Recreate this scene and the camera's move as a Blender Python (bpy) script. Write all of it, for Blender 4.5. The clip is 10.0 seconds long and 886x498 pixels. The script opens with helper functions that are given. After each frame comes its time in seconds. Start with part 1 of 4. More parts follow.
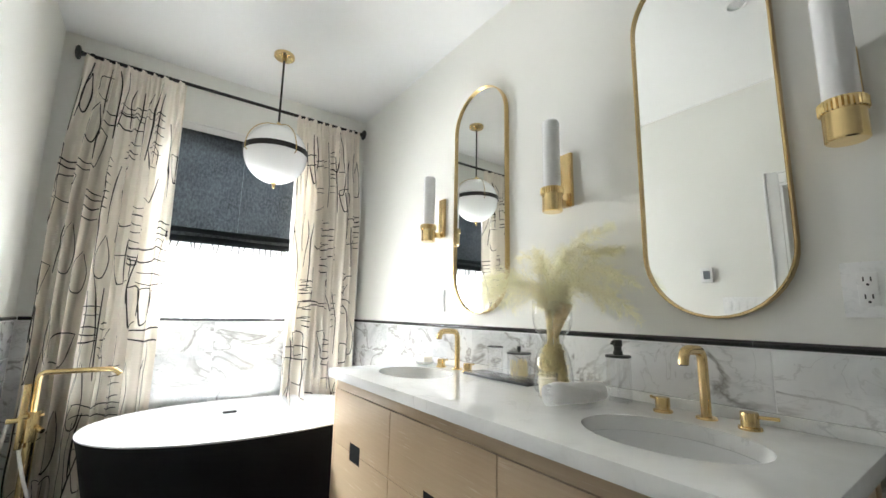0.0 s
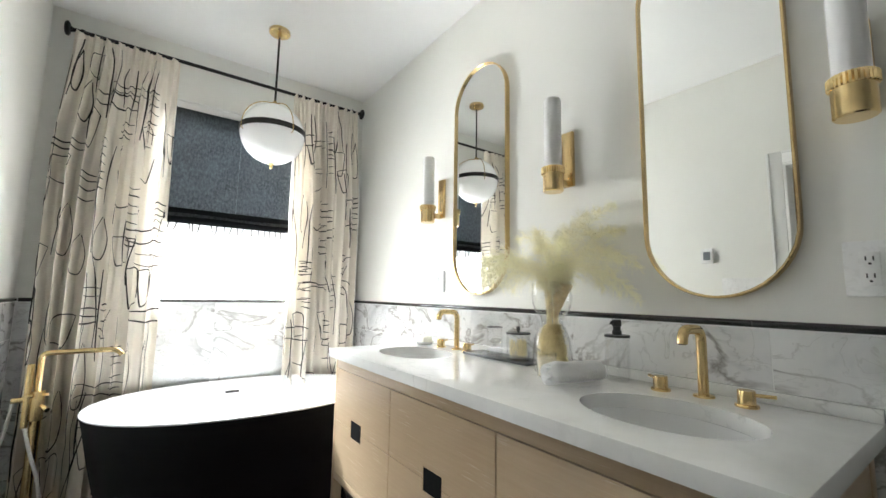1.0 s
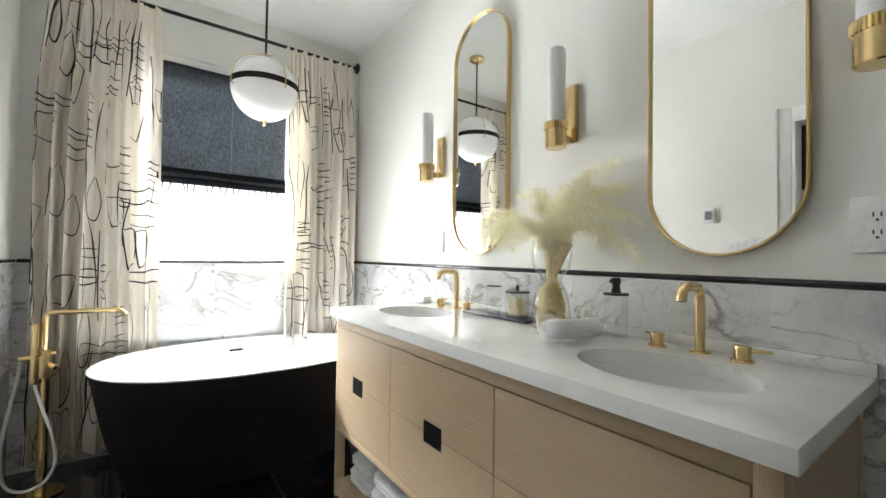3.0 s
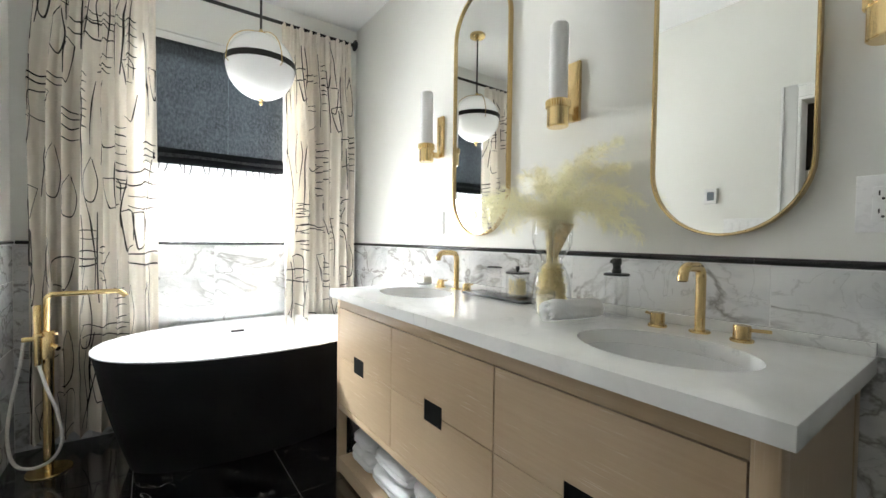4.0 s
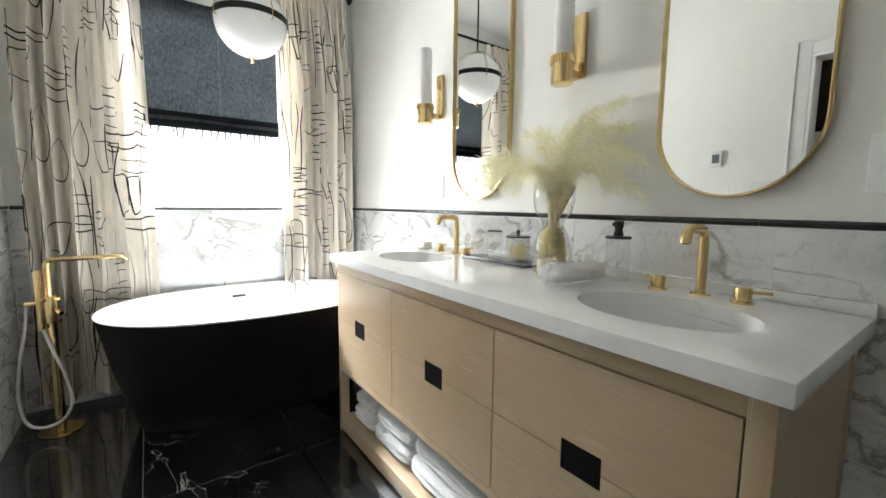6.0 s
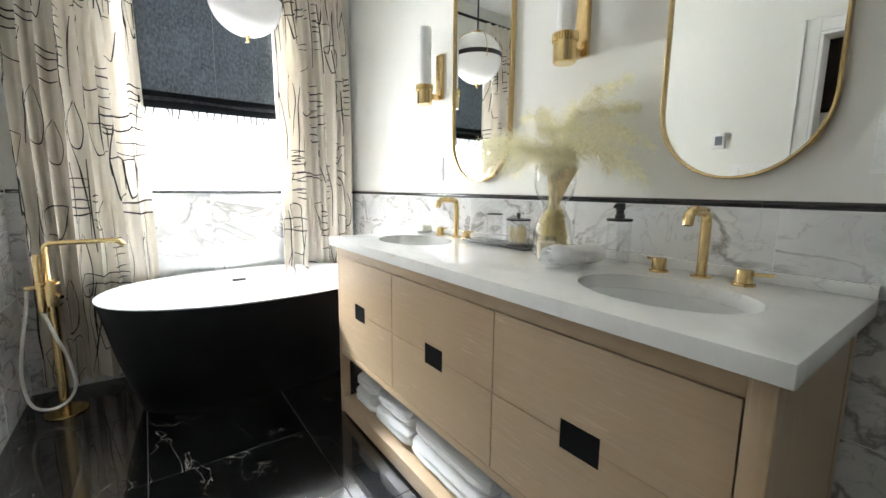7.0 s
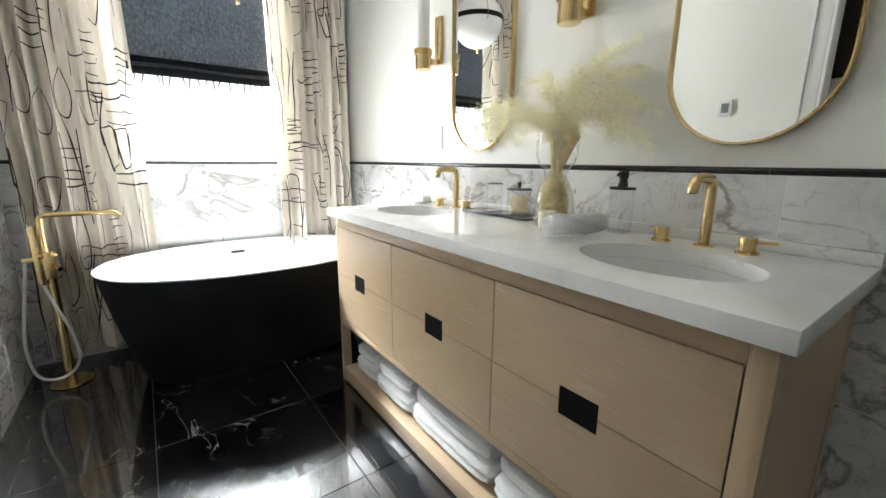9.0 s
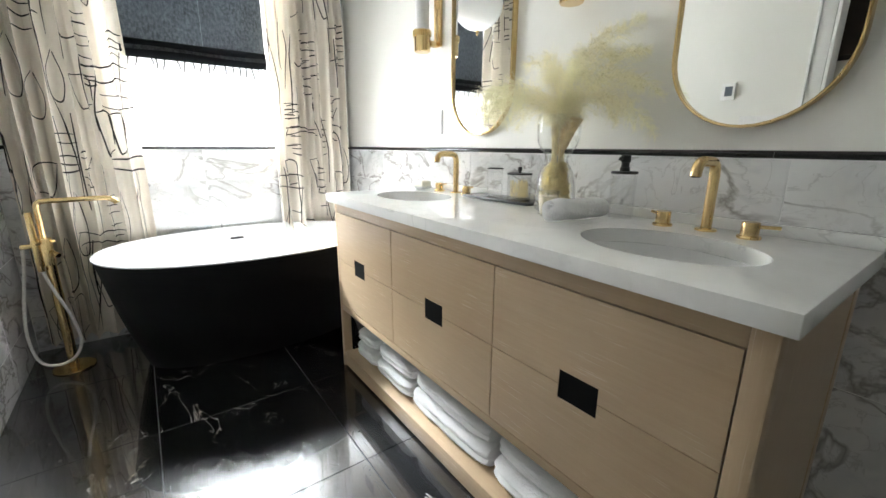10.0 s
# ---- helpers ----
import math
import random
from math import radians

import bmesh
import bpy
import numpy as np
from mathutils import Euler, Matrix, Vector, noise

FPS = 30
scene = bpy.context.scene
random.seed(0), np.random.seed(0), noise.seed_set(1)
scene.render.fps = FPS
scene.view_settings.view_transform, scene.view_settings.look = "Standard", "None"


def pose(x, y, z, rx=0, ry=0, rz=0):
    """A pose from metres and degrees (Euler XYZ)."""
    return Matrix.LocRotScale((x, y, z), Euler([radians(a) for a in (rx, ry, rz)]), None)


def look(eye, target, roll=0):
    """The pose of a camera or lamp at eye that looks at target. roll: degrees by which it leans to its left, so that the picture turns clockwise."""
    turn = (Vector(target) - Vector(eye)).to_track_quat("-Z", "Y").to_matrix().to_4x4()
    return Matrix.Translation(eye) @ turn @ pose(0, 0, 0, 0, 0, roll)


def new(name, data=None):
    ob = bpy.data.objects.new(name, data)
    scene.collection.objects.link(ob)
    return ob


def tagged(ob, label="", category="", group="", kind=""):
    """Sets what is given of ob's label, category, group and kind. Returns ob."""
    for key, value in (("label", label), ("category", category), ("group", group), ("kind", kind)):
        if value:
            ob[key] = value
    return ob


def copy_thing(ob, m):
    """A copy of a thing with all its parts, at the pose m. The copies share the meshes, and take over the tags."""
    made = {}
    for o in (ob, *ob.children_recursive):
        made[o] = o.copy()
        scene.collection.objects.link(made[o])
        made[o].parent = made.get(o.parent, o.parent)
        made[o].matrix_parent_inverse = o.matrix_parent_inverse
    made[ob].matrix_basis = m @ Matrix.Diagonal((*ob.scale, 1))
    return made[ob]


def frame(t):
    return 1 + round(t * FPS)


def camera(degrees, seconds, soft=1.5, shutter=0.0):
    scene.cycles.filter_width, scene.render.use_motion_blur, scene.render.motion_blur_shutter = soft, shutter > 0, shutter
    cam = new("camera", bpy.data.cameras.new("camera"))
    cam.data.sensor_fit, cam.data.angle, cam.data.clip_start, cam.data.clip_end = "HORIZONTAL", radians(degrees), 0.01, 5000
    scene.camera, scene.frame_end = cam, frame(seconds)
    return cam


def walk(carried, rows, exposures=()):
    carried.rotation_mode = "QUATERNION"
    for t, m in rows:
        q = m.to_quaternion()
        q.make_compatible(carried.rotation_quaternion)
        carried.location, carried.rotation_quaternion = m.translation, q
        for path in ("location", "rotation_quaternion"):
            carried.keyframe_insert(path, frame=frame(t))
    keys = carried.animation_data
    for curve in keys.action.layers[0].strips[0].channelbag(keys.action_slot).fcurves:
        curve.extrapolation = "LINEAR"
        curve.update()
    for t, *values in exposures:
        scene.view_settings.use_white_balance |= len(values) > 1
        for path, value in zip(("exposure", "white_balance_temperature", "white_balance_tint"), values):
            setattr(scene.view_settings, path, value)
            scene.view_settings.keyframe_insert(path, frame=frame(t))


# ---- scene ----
cam = camera(94.97, 10.0)
PATH = [
    (0, (-1.4091, -3.1860, 1.1793), (-0.2570, -1.5817, 1.4937), 1.10),
    (0.5, (-1.4057, -3.1820, 1.1769), (-0.2483, -1.5736, 1.4481), 1.06),
    (1, (-1.4025, -3.1781, 1.1745), (-0.2410, -1.5658, 1.4014), 1.02),
    (1.5, (-1.3994, -3.1742, 1.1721), (-0.2341, -1.5587, 1.3516), 0.98),
    (2, (-1.3963, -3.1704, 1.1696), (-0.2280, -1.5525, 1.3016), 0.94),
    (2.5, (-1.3934, -3.1667, 1.1671), (-0.2220, -1.5479, 1.2528), 0.90),
    (4, (-1.3851, -3.1558, 1.1595), (-0.2110, -1.5374, 1.1114), 0.78),
    (4.5, (-1.3825, -3.1523, 1.1569), (-0.2089, -1.5354, 1.0657), 0.75),
    (5, (-1.3800, -3.1488, 1.1542), (-0.2074, -1.5342, 1.0200), 0.71),
    (5.5, (-1.3776, -3.1455, 1.1516), (-0.2060, -1.5339, 0.9775), 0.67),
    (7, (-1.3709, -3.1357, 1.1434), (-0.2054, -1.5367, 0.8520), 0.55),
    (7.5, (-1.3689, -3.1326, 1.1406), (-0.2056, -1.5386, 0.8151), 0.51),
    (8, (-1.3669, -3.1295, 1.1378), (-0.2064, -1.5407, 0.7786), 0.47),
    (8.5, (-1.3651, -3.1265, 1.1350), (-0.2074, -1.5435, 0.7426), 0.43),
    (9, (-1.3633, -3.1235, 1.1321), (-0.2091, -1.5464, 0.7074), 0.39),
    (9.5, (-1.3616, -3.1206, 1.1292), (-0.2108, -1.5498, 0.6729), 0.35),
    (10, (-1.3601, -3.1178, 1.1263), (-0.2132, -1.5540, 0.6371), 0.31),
]
walk(cam, [(t, look(eye, target, roll)) for t, eye, target, roll in PATH])

# ---- light ----
world = bpy.data.worlds.new("sky")
scene.world = world
world.use_nodes = True
wn = world.node_tree
sky = wn.nodes.new("ShaderNodeTexSky")
sky.sky_type, sky.sun_disc, sky.sun_elevation, sky.sun_rotation = "NISHITA", False, radians(42), radians(20)
wn.nodes["Background"].inputs["Strength"].default_value = 0.12
wn.links.new(sky.outputs["Color"], wn.nodes["Background"].inputs["Color"])


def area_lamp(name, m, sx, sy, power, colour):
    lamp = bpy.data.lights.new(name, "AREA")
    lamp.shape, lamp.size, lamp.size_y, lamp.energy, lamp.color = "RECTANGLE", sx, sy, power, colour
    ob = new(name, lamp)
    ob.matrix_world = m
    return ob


# daylight in the window's opening, and an added fill lamp in the hall beyond the open doorway
area_lamp("window_daylight", pose(-0.961, 0.135, 1.75, -90, 0, 0), 0.88, 1.24, 118.0, (0.95, 0.98, 1.0))
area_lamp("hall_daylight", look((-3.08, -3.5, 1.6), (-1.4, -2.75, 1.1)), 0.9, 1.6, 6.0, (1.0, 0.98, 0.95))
# high sky above the garden, falling in under the shade
area_lamp("sky_light", look((-1.05, 1.75, 3.05), (-0.96, -0.7, 0.5)), 2.4, 1.3, 2500.0, (0.88, 0.95, 1.0))
# added lamp low outside, in place of ground bounce, to lift the ceiling
area_lamp("ground_bounce", look((-0.96, 1.5, 0.28), (-0.96, -0.9, 2.65)), 2.4, 1.0, 440.0, (0.98, 0.99, 0.97))
scene.view_settings.exposure = 0.0

# ---- materials ----


def tree(name, rough=0.5, metal=0.0):
    m = bpy.data.materials.new(name)
    m.use_nodes = True
    nt = m.node_tree
    b = nt.nodes["Principled BSDF"]
    b.inputs["Roughness"].default_value, b.inputs["Metallic"].default_value = rough, metal
    return m, nt, b


def node(nt, kind, **sockets):
    n = nt.nodes.new(kind)
    for k, v in sockets.items():
        n.inputs[k.replace("_", " ")].default_value = v
    return n


def ramp(nt, src, *stops):
    r = nt.nodes.new("ShaderNodeValToRGB")
    e = r.color_ramp.elements
    while len(e) < len(stops):
        e.new(0.5)
    for el, (p, c) in zip(e, stops):
        el.position, el.color = p, (*c, 1) if len(c) == 3 else c
    nt.links.new(src, r.inputs["Fac"])
    return r.outputs["Color"]


def coords(nt, scale=(1, 1, 1), vary=0.0, turn=(0, 0, 0)):
    """Object coordinates, shifted from piece to piece."""
    tc = nt.nodes.new("ShaderNodeTexCoord")
    mp = nt.nodes.new("ShaderNodeMapping")
    mp.inputs["Scale"].default_value = scale
    mp.inputs["Rotation"].default_value = [radians(a) for a in turn]
    nt.links.new(tc.outputs["Object"], mp.inputs["Vector"])
    if vary:
        oi = nt.nodes.new("ShaderNodeObjectInfo")
        mul = nt.nodes.new("ShaderNodeVectorMath")
        mul.operation = "SCALE"
        mul.inputs[0].default_value = (1.0, 0.63, 0.37)
        sc = nt.nodes.new("ShaderNodeMath")
        sc.operation = "MULTIPLY"
        sc.inputs[1].default_value = vary
        nt.links.new(oi.outputs["Random"], sc.inputs[0])
        nt.links.new(sc.outputs[0], mul.inputs["Scale"])
        nt.links.new(mul.outputs[0], mp.inputs["Location"])
    return mp.outputs["Vector"]


def noise_tex(nt, vec, scale, detail=4, rough=0.5, distort=0.0):
    n = node(nt, "ShaderNodeTexNoise", Scale=scale, Detail=detail, Roughness=rough, Distortion=distort)
    nt.links.new(vec, n.inputs["Vector"])
    return n.outputs["Fac"]


def bump(nt, b, src, strength, distance=0.002):
    bp = node(nt, "ShaderNodeBump", Strength=strength, Distance=distance)
    nt.links.new(src, bp.inputs["Height"])
    nt.links.new(bp.outputs["Normal"], b.inputs["Normal"])


def mix(nt, fac, a, c, blend="MIX"):
    m = nt.nodes.new("ShaderNodeMix")
    m.data_type, m.blend_type = "RGBA", blend
    for sock, v in ((m.inputs[0], fac), (m.inputs[6], a), (m.inputs[7], c)):
        if isinstance(v, (int, float)):
            sock.default_value = v
        elif isinstance(v, tuple):
            sock.default_value = (*v, 1)
        else:
            nt.links.new(v, sock)
    return m.outputs[2]


def plain(name, colour, rough=0.5, metal=0.0, spread=0.06, scale=6.0, relief=0.0, fine=60.0):
    """A surface with a broad mottling and a fine grain."""
    m, nt, b = tree(name, rough, metal)
    v = coords(nt)
    big = noise_tex(nt, v, scale, 3)
    lo, hi = tuple(c * (1 - spread) for c in colour), tuple(min(1, c * (1 + spread)) for c in colour)
    nt.links.new(ramp(nt, big, (0.3, lo), (0.7, hi)), b.inputs["Base Color"])
    small = noise_tex(nt, v, fine, 5)
    r = node(nt, "ShaderNodeMapRange")
    r.inputs["To Min"].default_value, r.inputs["To Max"].default_value = max(0.02, rough - 0.06), rough + 0.06
    nt.links.new(small, r.inputs["Value"])
    nt.links.new(r.outputs[0], b.inputs["Roughness"])
    if relief:
        bump(nt, b, small, relief)
    return m


def veins(nt, vec, scale, width, distort, detail=5):
    """Thin wandering lines where a warped noise crosses its middle."""
    n = noise_tex(nt, vec, scale, detail, 0.55, distort)
    s = nt.nodes.new("ShaderNodeMath")
    s.operation = "SUBTRACT"
    s.inputs[1].default_value = 0.5
    nt.links.new(n, s.inputs[0])
    a = nt.nodes.new("ShaderNodeMath")
    a.operation = "ABSOLUTE"
    nt.links.new(s.outputs[0], a.inputs[0])
    return ramp(nt, a.outputs[0], (0.0, (1, 1, 1)), (width, (0, 0, 0)))


def marble_white():
    m, nt, b = tree("white_marble", 0.10)
    v = coords(nt, (1.0, 1.0, 1.5), vary=40.0, turn=(20, 15, 25))
    cloud = noise_tex(nt, v, 3.2, 4, 0.6, 0.6)
    base = ramp(nt, cloud, (0.30, (0.50, 0.51, 0.52)), (0.50, (0.74, 0.74, 0.735)), (0.72, (0.82, 0.82, 0.81)))
    mask = ramp(nt, noise_tex(nt, v, 2.1, 2), (0.27, (0, 0, 0)), (0.44, (1, 1, 1)))
    line = mix(nt, 1.0, veins(nt, v, 2.6, 0.030, 0.9), mask, "MULTIPLY")
    fine = mix(nt, 1.0, veins(nt, v, 6.5, 0.018, 1.2), mask, "MULTIPLY")
    c = mix(nt, line, base, (0.32, 0.305, 0.29))
    c = mix(nt, mix(nt, 1.0, fine, (0.40, 0.40, 0.40), "MULTIPLY"), c, (0.36, 0.35, 0.33))
    nt.links.new(c, b.inputs["Base Color"])
    return m


def marble_black():
    m, nt, b = tree("black_marble", 0.22)
    v = coords(nt, (1.0, 1.0, 1.0), vary=30.0)
    v2 = coords(nt, (1.9, 0.75, 1.0), vary=30.0, turn=(0, 0, 12))
    cloud = noise_tex(nt, v, 4.0, 3)
    base = ramp(nt, cloud, (0.3, (0.004, 0.0042, 0.005)), (0.8, (0.013, 0.0135, 0.016)))
    mask = ramp(nt, noise_tex(nt, v2, 3.0, 3, 0.6), (0.50, (0, 0, 0)), (0.60, (1, 1, 1)))
    line = mix(nt, 1.0, veins(nt, v2, 2.3, 0.0042, 1.1, 7), mask, "MULTIPLY")
    hair = mix(nt, 1.0, veins(nt, v2, 5.0, 0.0035, 1.0, 6), ramp(nt, noise_tex(nt, v, 5.0, 3, 0.6), (0.50, (0, 0, 0)), (0.62, (1, 1, 1))), "MULTIPLY")
    tone = ramp(nt, noise_tex(nt, v, 9.0, 2), (0.4, (0.66, 0.65, 0.62)), (0.65, (0.32, 0.27, 0.18)))
    c = mix(nt, line, base, tone)
    c = mix(nt, mix(nt, 1.0, hair, (0.6, 0.6, 0.6), "MULTIPLY"), c, (0.45, 0.43, 0.38))
    nt.links.new(c, b.inputs["Base Color"])
    b.inputs["Specular IOR Level"].default_value = 0.9
    b.inputs["Coat Weight"].default_value, b.inputs["Coat Roughness"].default_value, b.inputs["Coat IOR"].default_value = 1.0, 0.025, 1.55
    return m


def quartz():
    m, nt, b = tree("white_quartz", 0.045)
    v = coords(nt)
    base = ramp(nt, noise_tex(nt, v, 5.0, 4, 0.6, 0.5), (0.30, (0.79, 0.79, 0.77)), (0.65, (0.87, 0.87, 0.85)))
    mask = ramp(nt, noise_tex(nt, v, 3.0, 2), (0.45, (0, 0, 0)), (0.68, (0.55, 0.55, 0.55)))
    line = mix(nt, 1.0, veins(nt, v, 4.0, 0.02, 1.2), mask, "MULTIPLY")
    nt.links.new(mix(nt, line, base, (0.48, 0.48, 0.47)), b.inputs["Base Color"])
    return m


def oak(along):
    """Pale limed oak with its grain along the given axis."""
    m, nt, b = tree("oak_along_" + along, 0.29)
    st = {"y": (60.0, 2.2, 60.0), "z": (60.0, 60.0, 2.2), "x": (2.2, 60.0, 60.0)}[along]
    v = coords(nt, st, vary=25.0)
    w = coords(nt, (1, 1, 1), vary=25.0)
    grain = noise_tex(nt, v, 2.0, 5, 0.6, 0.25)
    tint = noise_tex(nt, w, 3.0, 3)
    c = ramp(nt, grain, (0.25, (0.43, 0.310, 0.195)), (0.5, (0.475, 0.350, 0.224)), (0.75, (0.515, 0.386, 0.252)))
    c = mix(nt, 0.45, c, ramp(nt, tint, (0.3, (0.42, 0.302, 0.188)), (0.7, (0.53, 0.398, 0.264))))
    flecks = mix(nt, 1.0, ramp(nt, noise_tex(nt, v, 3.4, 2), (0.60, (0, 0, 0)), (0.70, (0.6, 0.6, 0.6))), ramp(nt, noise_tex(nt, w, 9.0, 3), (0.45, (0, 0, 0)), (0.62, (1, 1, 1))), "MULTIPLY")
    c = mix(nt, flecks, c, (0.66, 0.55, 0.42))
    nt.links.new(c, b.inputs["Base Color"])
    r = node(nt, "ShaderNodeMapRange")
    r.inputs["To Min"].default_value, r.inputs["To Max"].default_value = 0.26, 0.40
    nt.links.new(tint, r.inputs["Value"])
    nt.links.new(r.outputs[0], b.inputs["Roughness"])
    bump(nt, b, mix(nt, 0.5, grain, flecks), 0.30, 0.001)
    return m


def brass(name="brushed_brass", colour=(0.74, 0.55, 0.27), rough=0.24):
    m, nt, b = tree(name, rough, 1.0)
    v = coords(nt, (40, 40, 3))
    g = noise_tex(nt, v, 3.0, 3)
    nt.links.new(ramp(nt, g, (0.3, tuple(c * 0.9 for c in colour)), (0.7, colour)), b.inputs["Base Color"])
    r = node(nt, "ShaderNodeMapRange")
    r.inputs["To Min"].default_value, r.inputs["To Max"].default_value = rough - 0.06, rough + 0.08
    nt.links.new(g, r.inputs["Value"])
    nt.links.new(r.outputs[0], b.inputs["Roughness"])
    return m


def cloth(name, colour, weave=900.0, spread=0.08, rough=0.9, relief=0.25, through_light=0.0, slub=0.0, nap=0.0, mottle=False):
    m, nt, b = tree(name, rough)
    v = coords(nt)
    wx = coords(nt, (weave / 10, weave / 10, 6.0))
    wy = coords(nt, (8.0, 8.0, weave / 10))
    a, c2 = noise_tex(nt, wx, 2.0, 3), noise_tex(nt, wy, 2.0, 3)
    w = mix(nt, 0.5, a, c2)
    lo, hi = tuple(x * (1 - spread) for x in colour), tuple(min(1, x * (1 + spread)) for x in colour)
    col = ramp(nt, noise_tex(nt, v, 5.0, 3), (0.3, lo), (0.7, hi))
    if mottle:
        col = mix(nt, ramp(nt, noise_tex(nt, coords(nt, (1.0, 1.0, 0.6)), 70.0, 4, 0.65), (0.40, (0, 0, 0)), (0.66, (0.75, 0.75, 0.75))), col, tuple(x * 2.5 for x in colour))
    if slub:
        col = mix(nt, ramp(nt, w, (0.45, (0, 0, 0)), (0.62, (slub, slub, slub))), col, tuple(min(1, x * 3.2 + 0.02) for x in colour))
    nt.links.new(col, b.inputs["Base Color"])
    if nap:
        bump(nt, b, noise_tex(nt, v, nap, 3, 0.6), relief, 0.005)
    else:
        bump(nt, b, w, relief, 0.001)
    b.inputs["Specular IOR Level"].default_value = 0.15
    if through_light:
        tr = nt.nodes.new("ShaderNodeBsdfTranslucent")
        nt.links.new(col, tr.inputs["Color"])
        ms = nt.nodes.new("ShaderNodeMixShader")
        ms.inputs[0].default_value = through_light
        nt.links.new(b.outputs[0], ms.inputs[1])
        nt.links.new(tr.outputs[0], ms.inputs[2])
        nt.links.new(ms.outputs[0], nt.nodes["Material Output"].inputs["Surface"])
    return m


def glass(name, colour=(1, 1, 1), rough=0.0, ior=1.45):
    m, nt, b = tree(name, rough)
    b.inputs["Base Color"].default_value = (*colour, 1)
    b.inputs["Transmission Weight"].default_value = 1.0
    b.inputs["IOR"].default_value = ior
    return m


def thin_glass(name, tint, gloss=1.0):
    """A thin clear wall: see-through, with a gloss that grows to grazing angles."""
    m, nt, b = tree(name)
    clear = nt.nodes.new("ShaderNodeBsdfTransparent")
    clear.inputs["Color"].default_value = (*tint, 1)
    shine = nt.nodes.new("ShaderNodeBsdfGlossy")
    shine.inputs["Roughness"].default_value = 0.02
    lw = node(nt, "ShaderNodeLayerWeight", Blend=0.5)
    pw = nt.nodes.new("ShaderNodeMath")
    pw.operation = "POWER"
    pw.inputs[1].default_value = 4.0
    nt.links.new(lw.outputs["Facing"], pw.inputs[0])
    mul = nt.nodes.new("ShaderNodeMath")
    mul.operation = "MULTIPLY_ADD"
    mul.inputs[1].default_value, mul.inputs[2].default_value = 0.55 * gloss, 0.035 * gloss
    nt.links.new(pw.outputs[0], mul.inputs[0])
    ms = nt.nodes.new("ShaderNodeMixShader")
    nt.links.new(mul.outputs[0], ms.inputs[0])
    nt.links.new(clear.outputs[0], ms.inputs[1])
    nt.links.new(shine.outputs[0], ms.inputs[2])
    nt.links.new(ms.outputs[0], nt.nodes["Material Output"].inputs["Surface"])
    return m


def opal():
    m, nt, b = tree("opal_glass", 0.12)
    v = coords(nt)
    c = ramp(nt, noise_tex(nt, v, 3.0, 2), (0.3, (0.95, 0.95, 0.945)), (0.7, (0.97, 0.97, 0.965)))
    nt.links.new(c, b.inputs["Base Color"])
    tr = nt.nodes.new("ShaderNodeBsdfTranslucent")
    nt.links.new(c, tr.inputs["Color"])
    ms = nt.nodes.new("ShaderNodeMixShader")
    ms.inputs[0].default_value = 0.28
    nt.links.new(b.outputs[0], ms.inputs[1])
    nt.links.new(tr.outputs[0], ms.inputs[2])
    nt.links.new(ms.outputs[0], nt.nodes["Material Output"].inputs["Surface"])
    return m


WALL = plain("warm_white_paint", (0.80, 0.795, 0.75), 0.55, spread=0.015, scale=2.0, relief=0.03, fine=260)
CEIL = plain("ceiling_paint", (0.82, 0.82, 0.81), 0.75, spread=0.012, scale=2.0, relief=0.03, fine=200)
TRIM = plain("white_satin_paint", (0.82, 0.82, 0.80), 0.30, spread=0.015, scale=5)
MARBLE, NERO, QUARTZ = marble_white(), marble_black(), quartz()
GROUT = plain("pale_grout", (0.80, 0.80, 0.79), 0.85, spread=0.06, relief=0.2)
GROUT_DARK = plain("grey_grout", (0.22, 0.22, 0.22), 0.8, spread=0.1, relief=0.2)
OAK_Y, OAK_Z, OAK_X = oak("y"), oak("z"), oak("x")
BRASS = brass()
BRASS_POLISHED = brass("polished_brass", (0.80, 0.61, 0.31), 0.16)
BLACK_METAL = plain("blackened_metal", (0.020, 0.019, 0.018), 0.42, 0.6, spread=0.15)
BLACK_PENCIL = plain("black_glazed_pencil_tile", (0.012, 0.012, 0.013), 0.14, spread=0.2, scale=9)
BLACK_PLASTIC = plain("black_plastic", (0.014, 0.014, 0.014), 0.35, spread=0.1)
TUB_BLACK = plain("matt_black_enamel", (0.0045, 0.0047, 0.0054), 0.60, spread=0.08, scale=3)
TUB_BLACK.node_tree.nodes["Principled BSDF"].inputs["Specular IOR Level"].default_value = 0.13
PULL = plain("black_recess", (0.004, 0.004, 0.004), 0.7)
PULL.node_tree.nodes["Principled BSDF"].inputs["Specular IOR Level"].default_value = 0.1
TUB_WHITE = plain("white_acrylic", (0.86, 0.86, 0.86), 0.12, spread=0.01)
PORCELAIN = plain("white_porcelain", (0.85, 0.85, 0.84), 0.06, spread=0.01)
CURTAIN = cloth("cream_curtain_linen", (0.83, 0.77, 0.68), 1200, 0.04, 0.95, 0.18, through_light=0.06)
INK = cloth("black_fabric_print", (0.040, 0.036, 0.034), 1200, 0.2, 0.9, 0.1)
SHADE = cloth("charcoal_linen", (0.030, 0.0325, 0.0345), 2400, 0.34, 0.95, 0.4, slub=0.22, mottle=True)
SEAM = cloth("grey_stitching", (0.11, 0.115, 0.12), 1800, 0.2, 0.95, 0.2)
SHADE_DARK = cloth("black_linen_band", (0.009, 0.010, 0.012), 700, 0.15, 0.9, 0.3)
SHEER = cloth("white_gathered_voile", (0.85, 0.85, 0.84), 1500, 0.02, 0.9, 0.1, through_light=0.02)
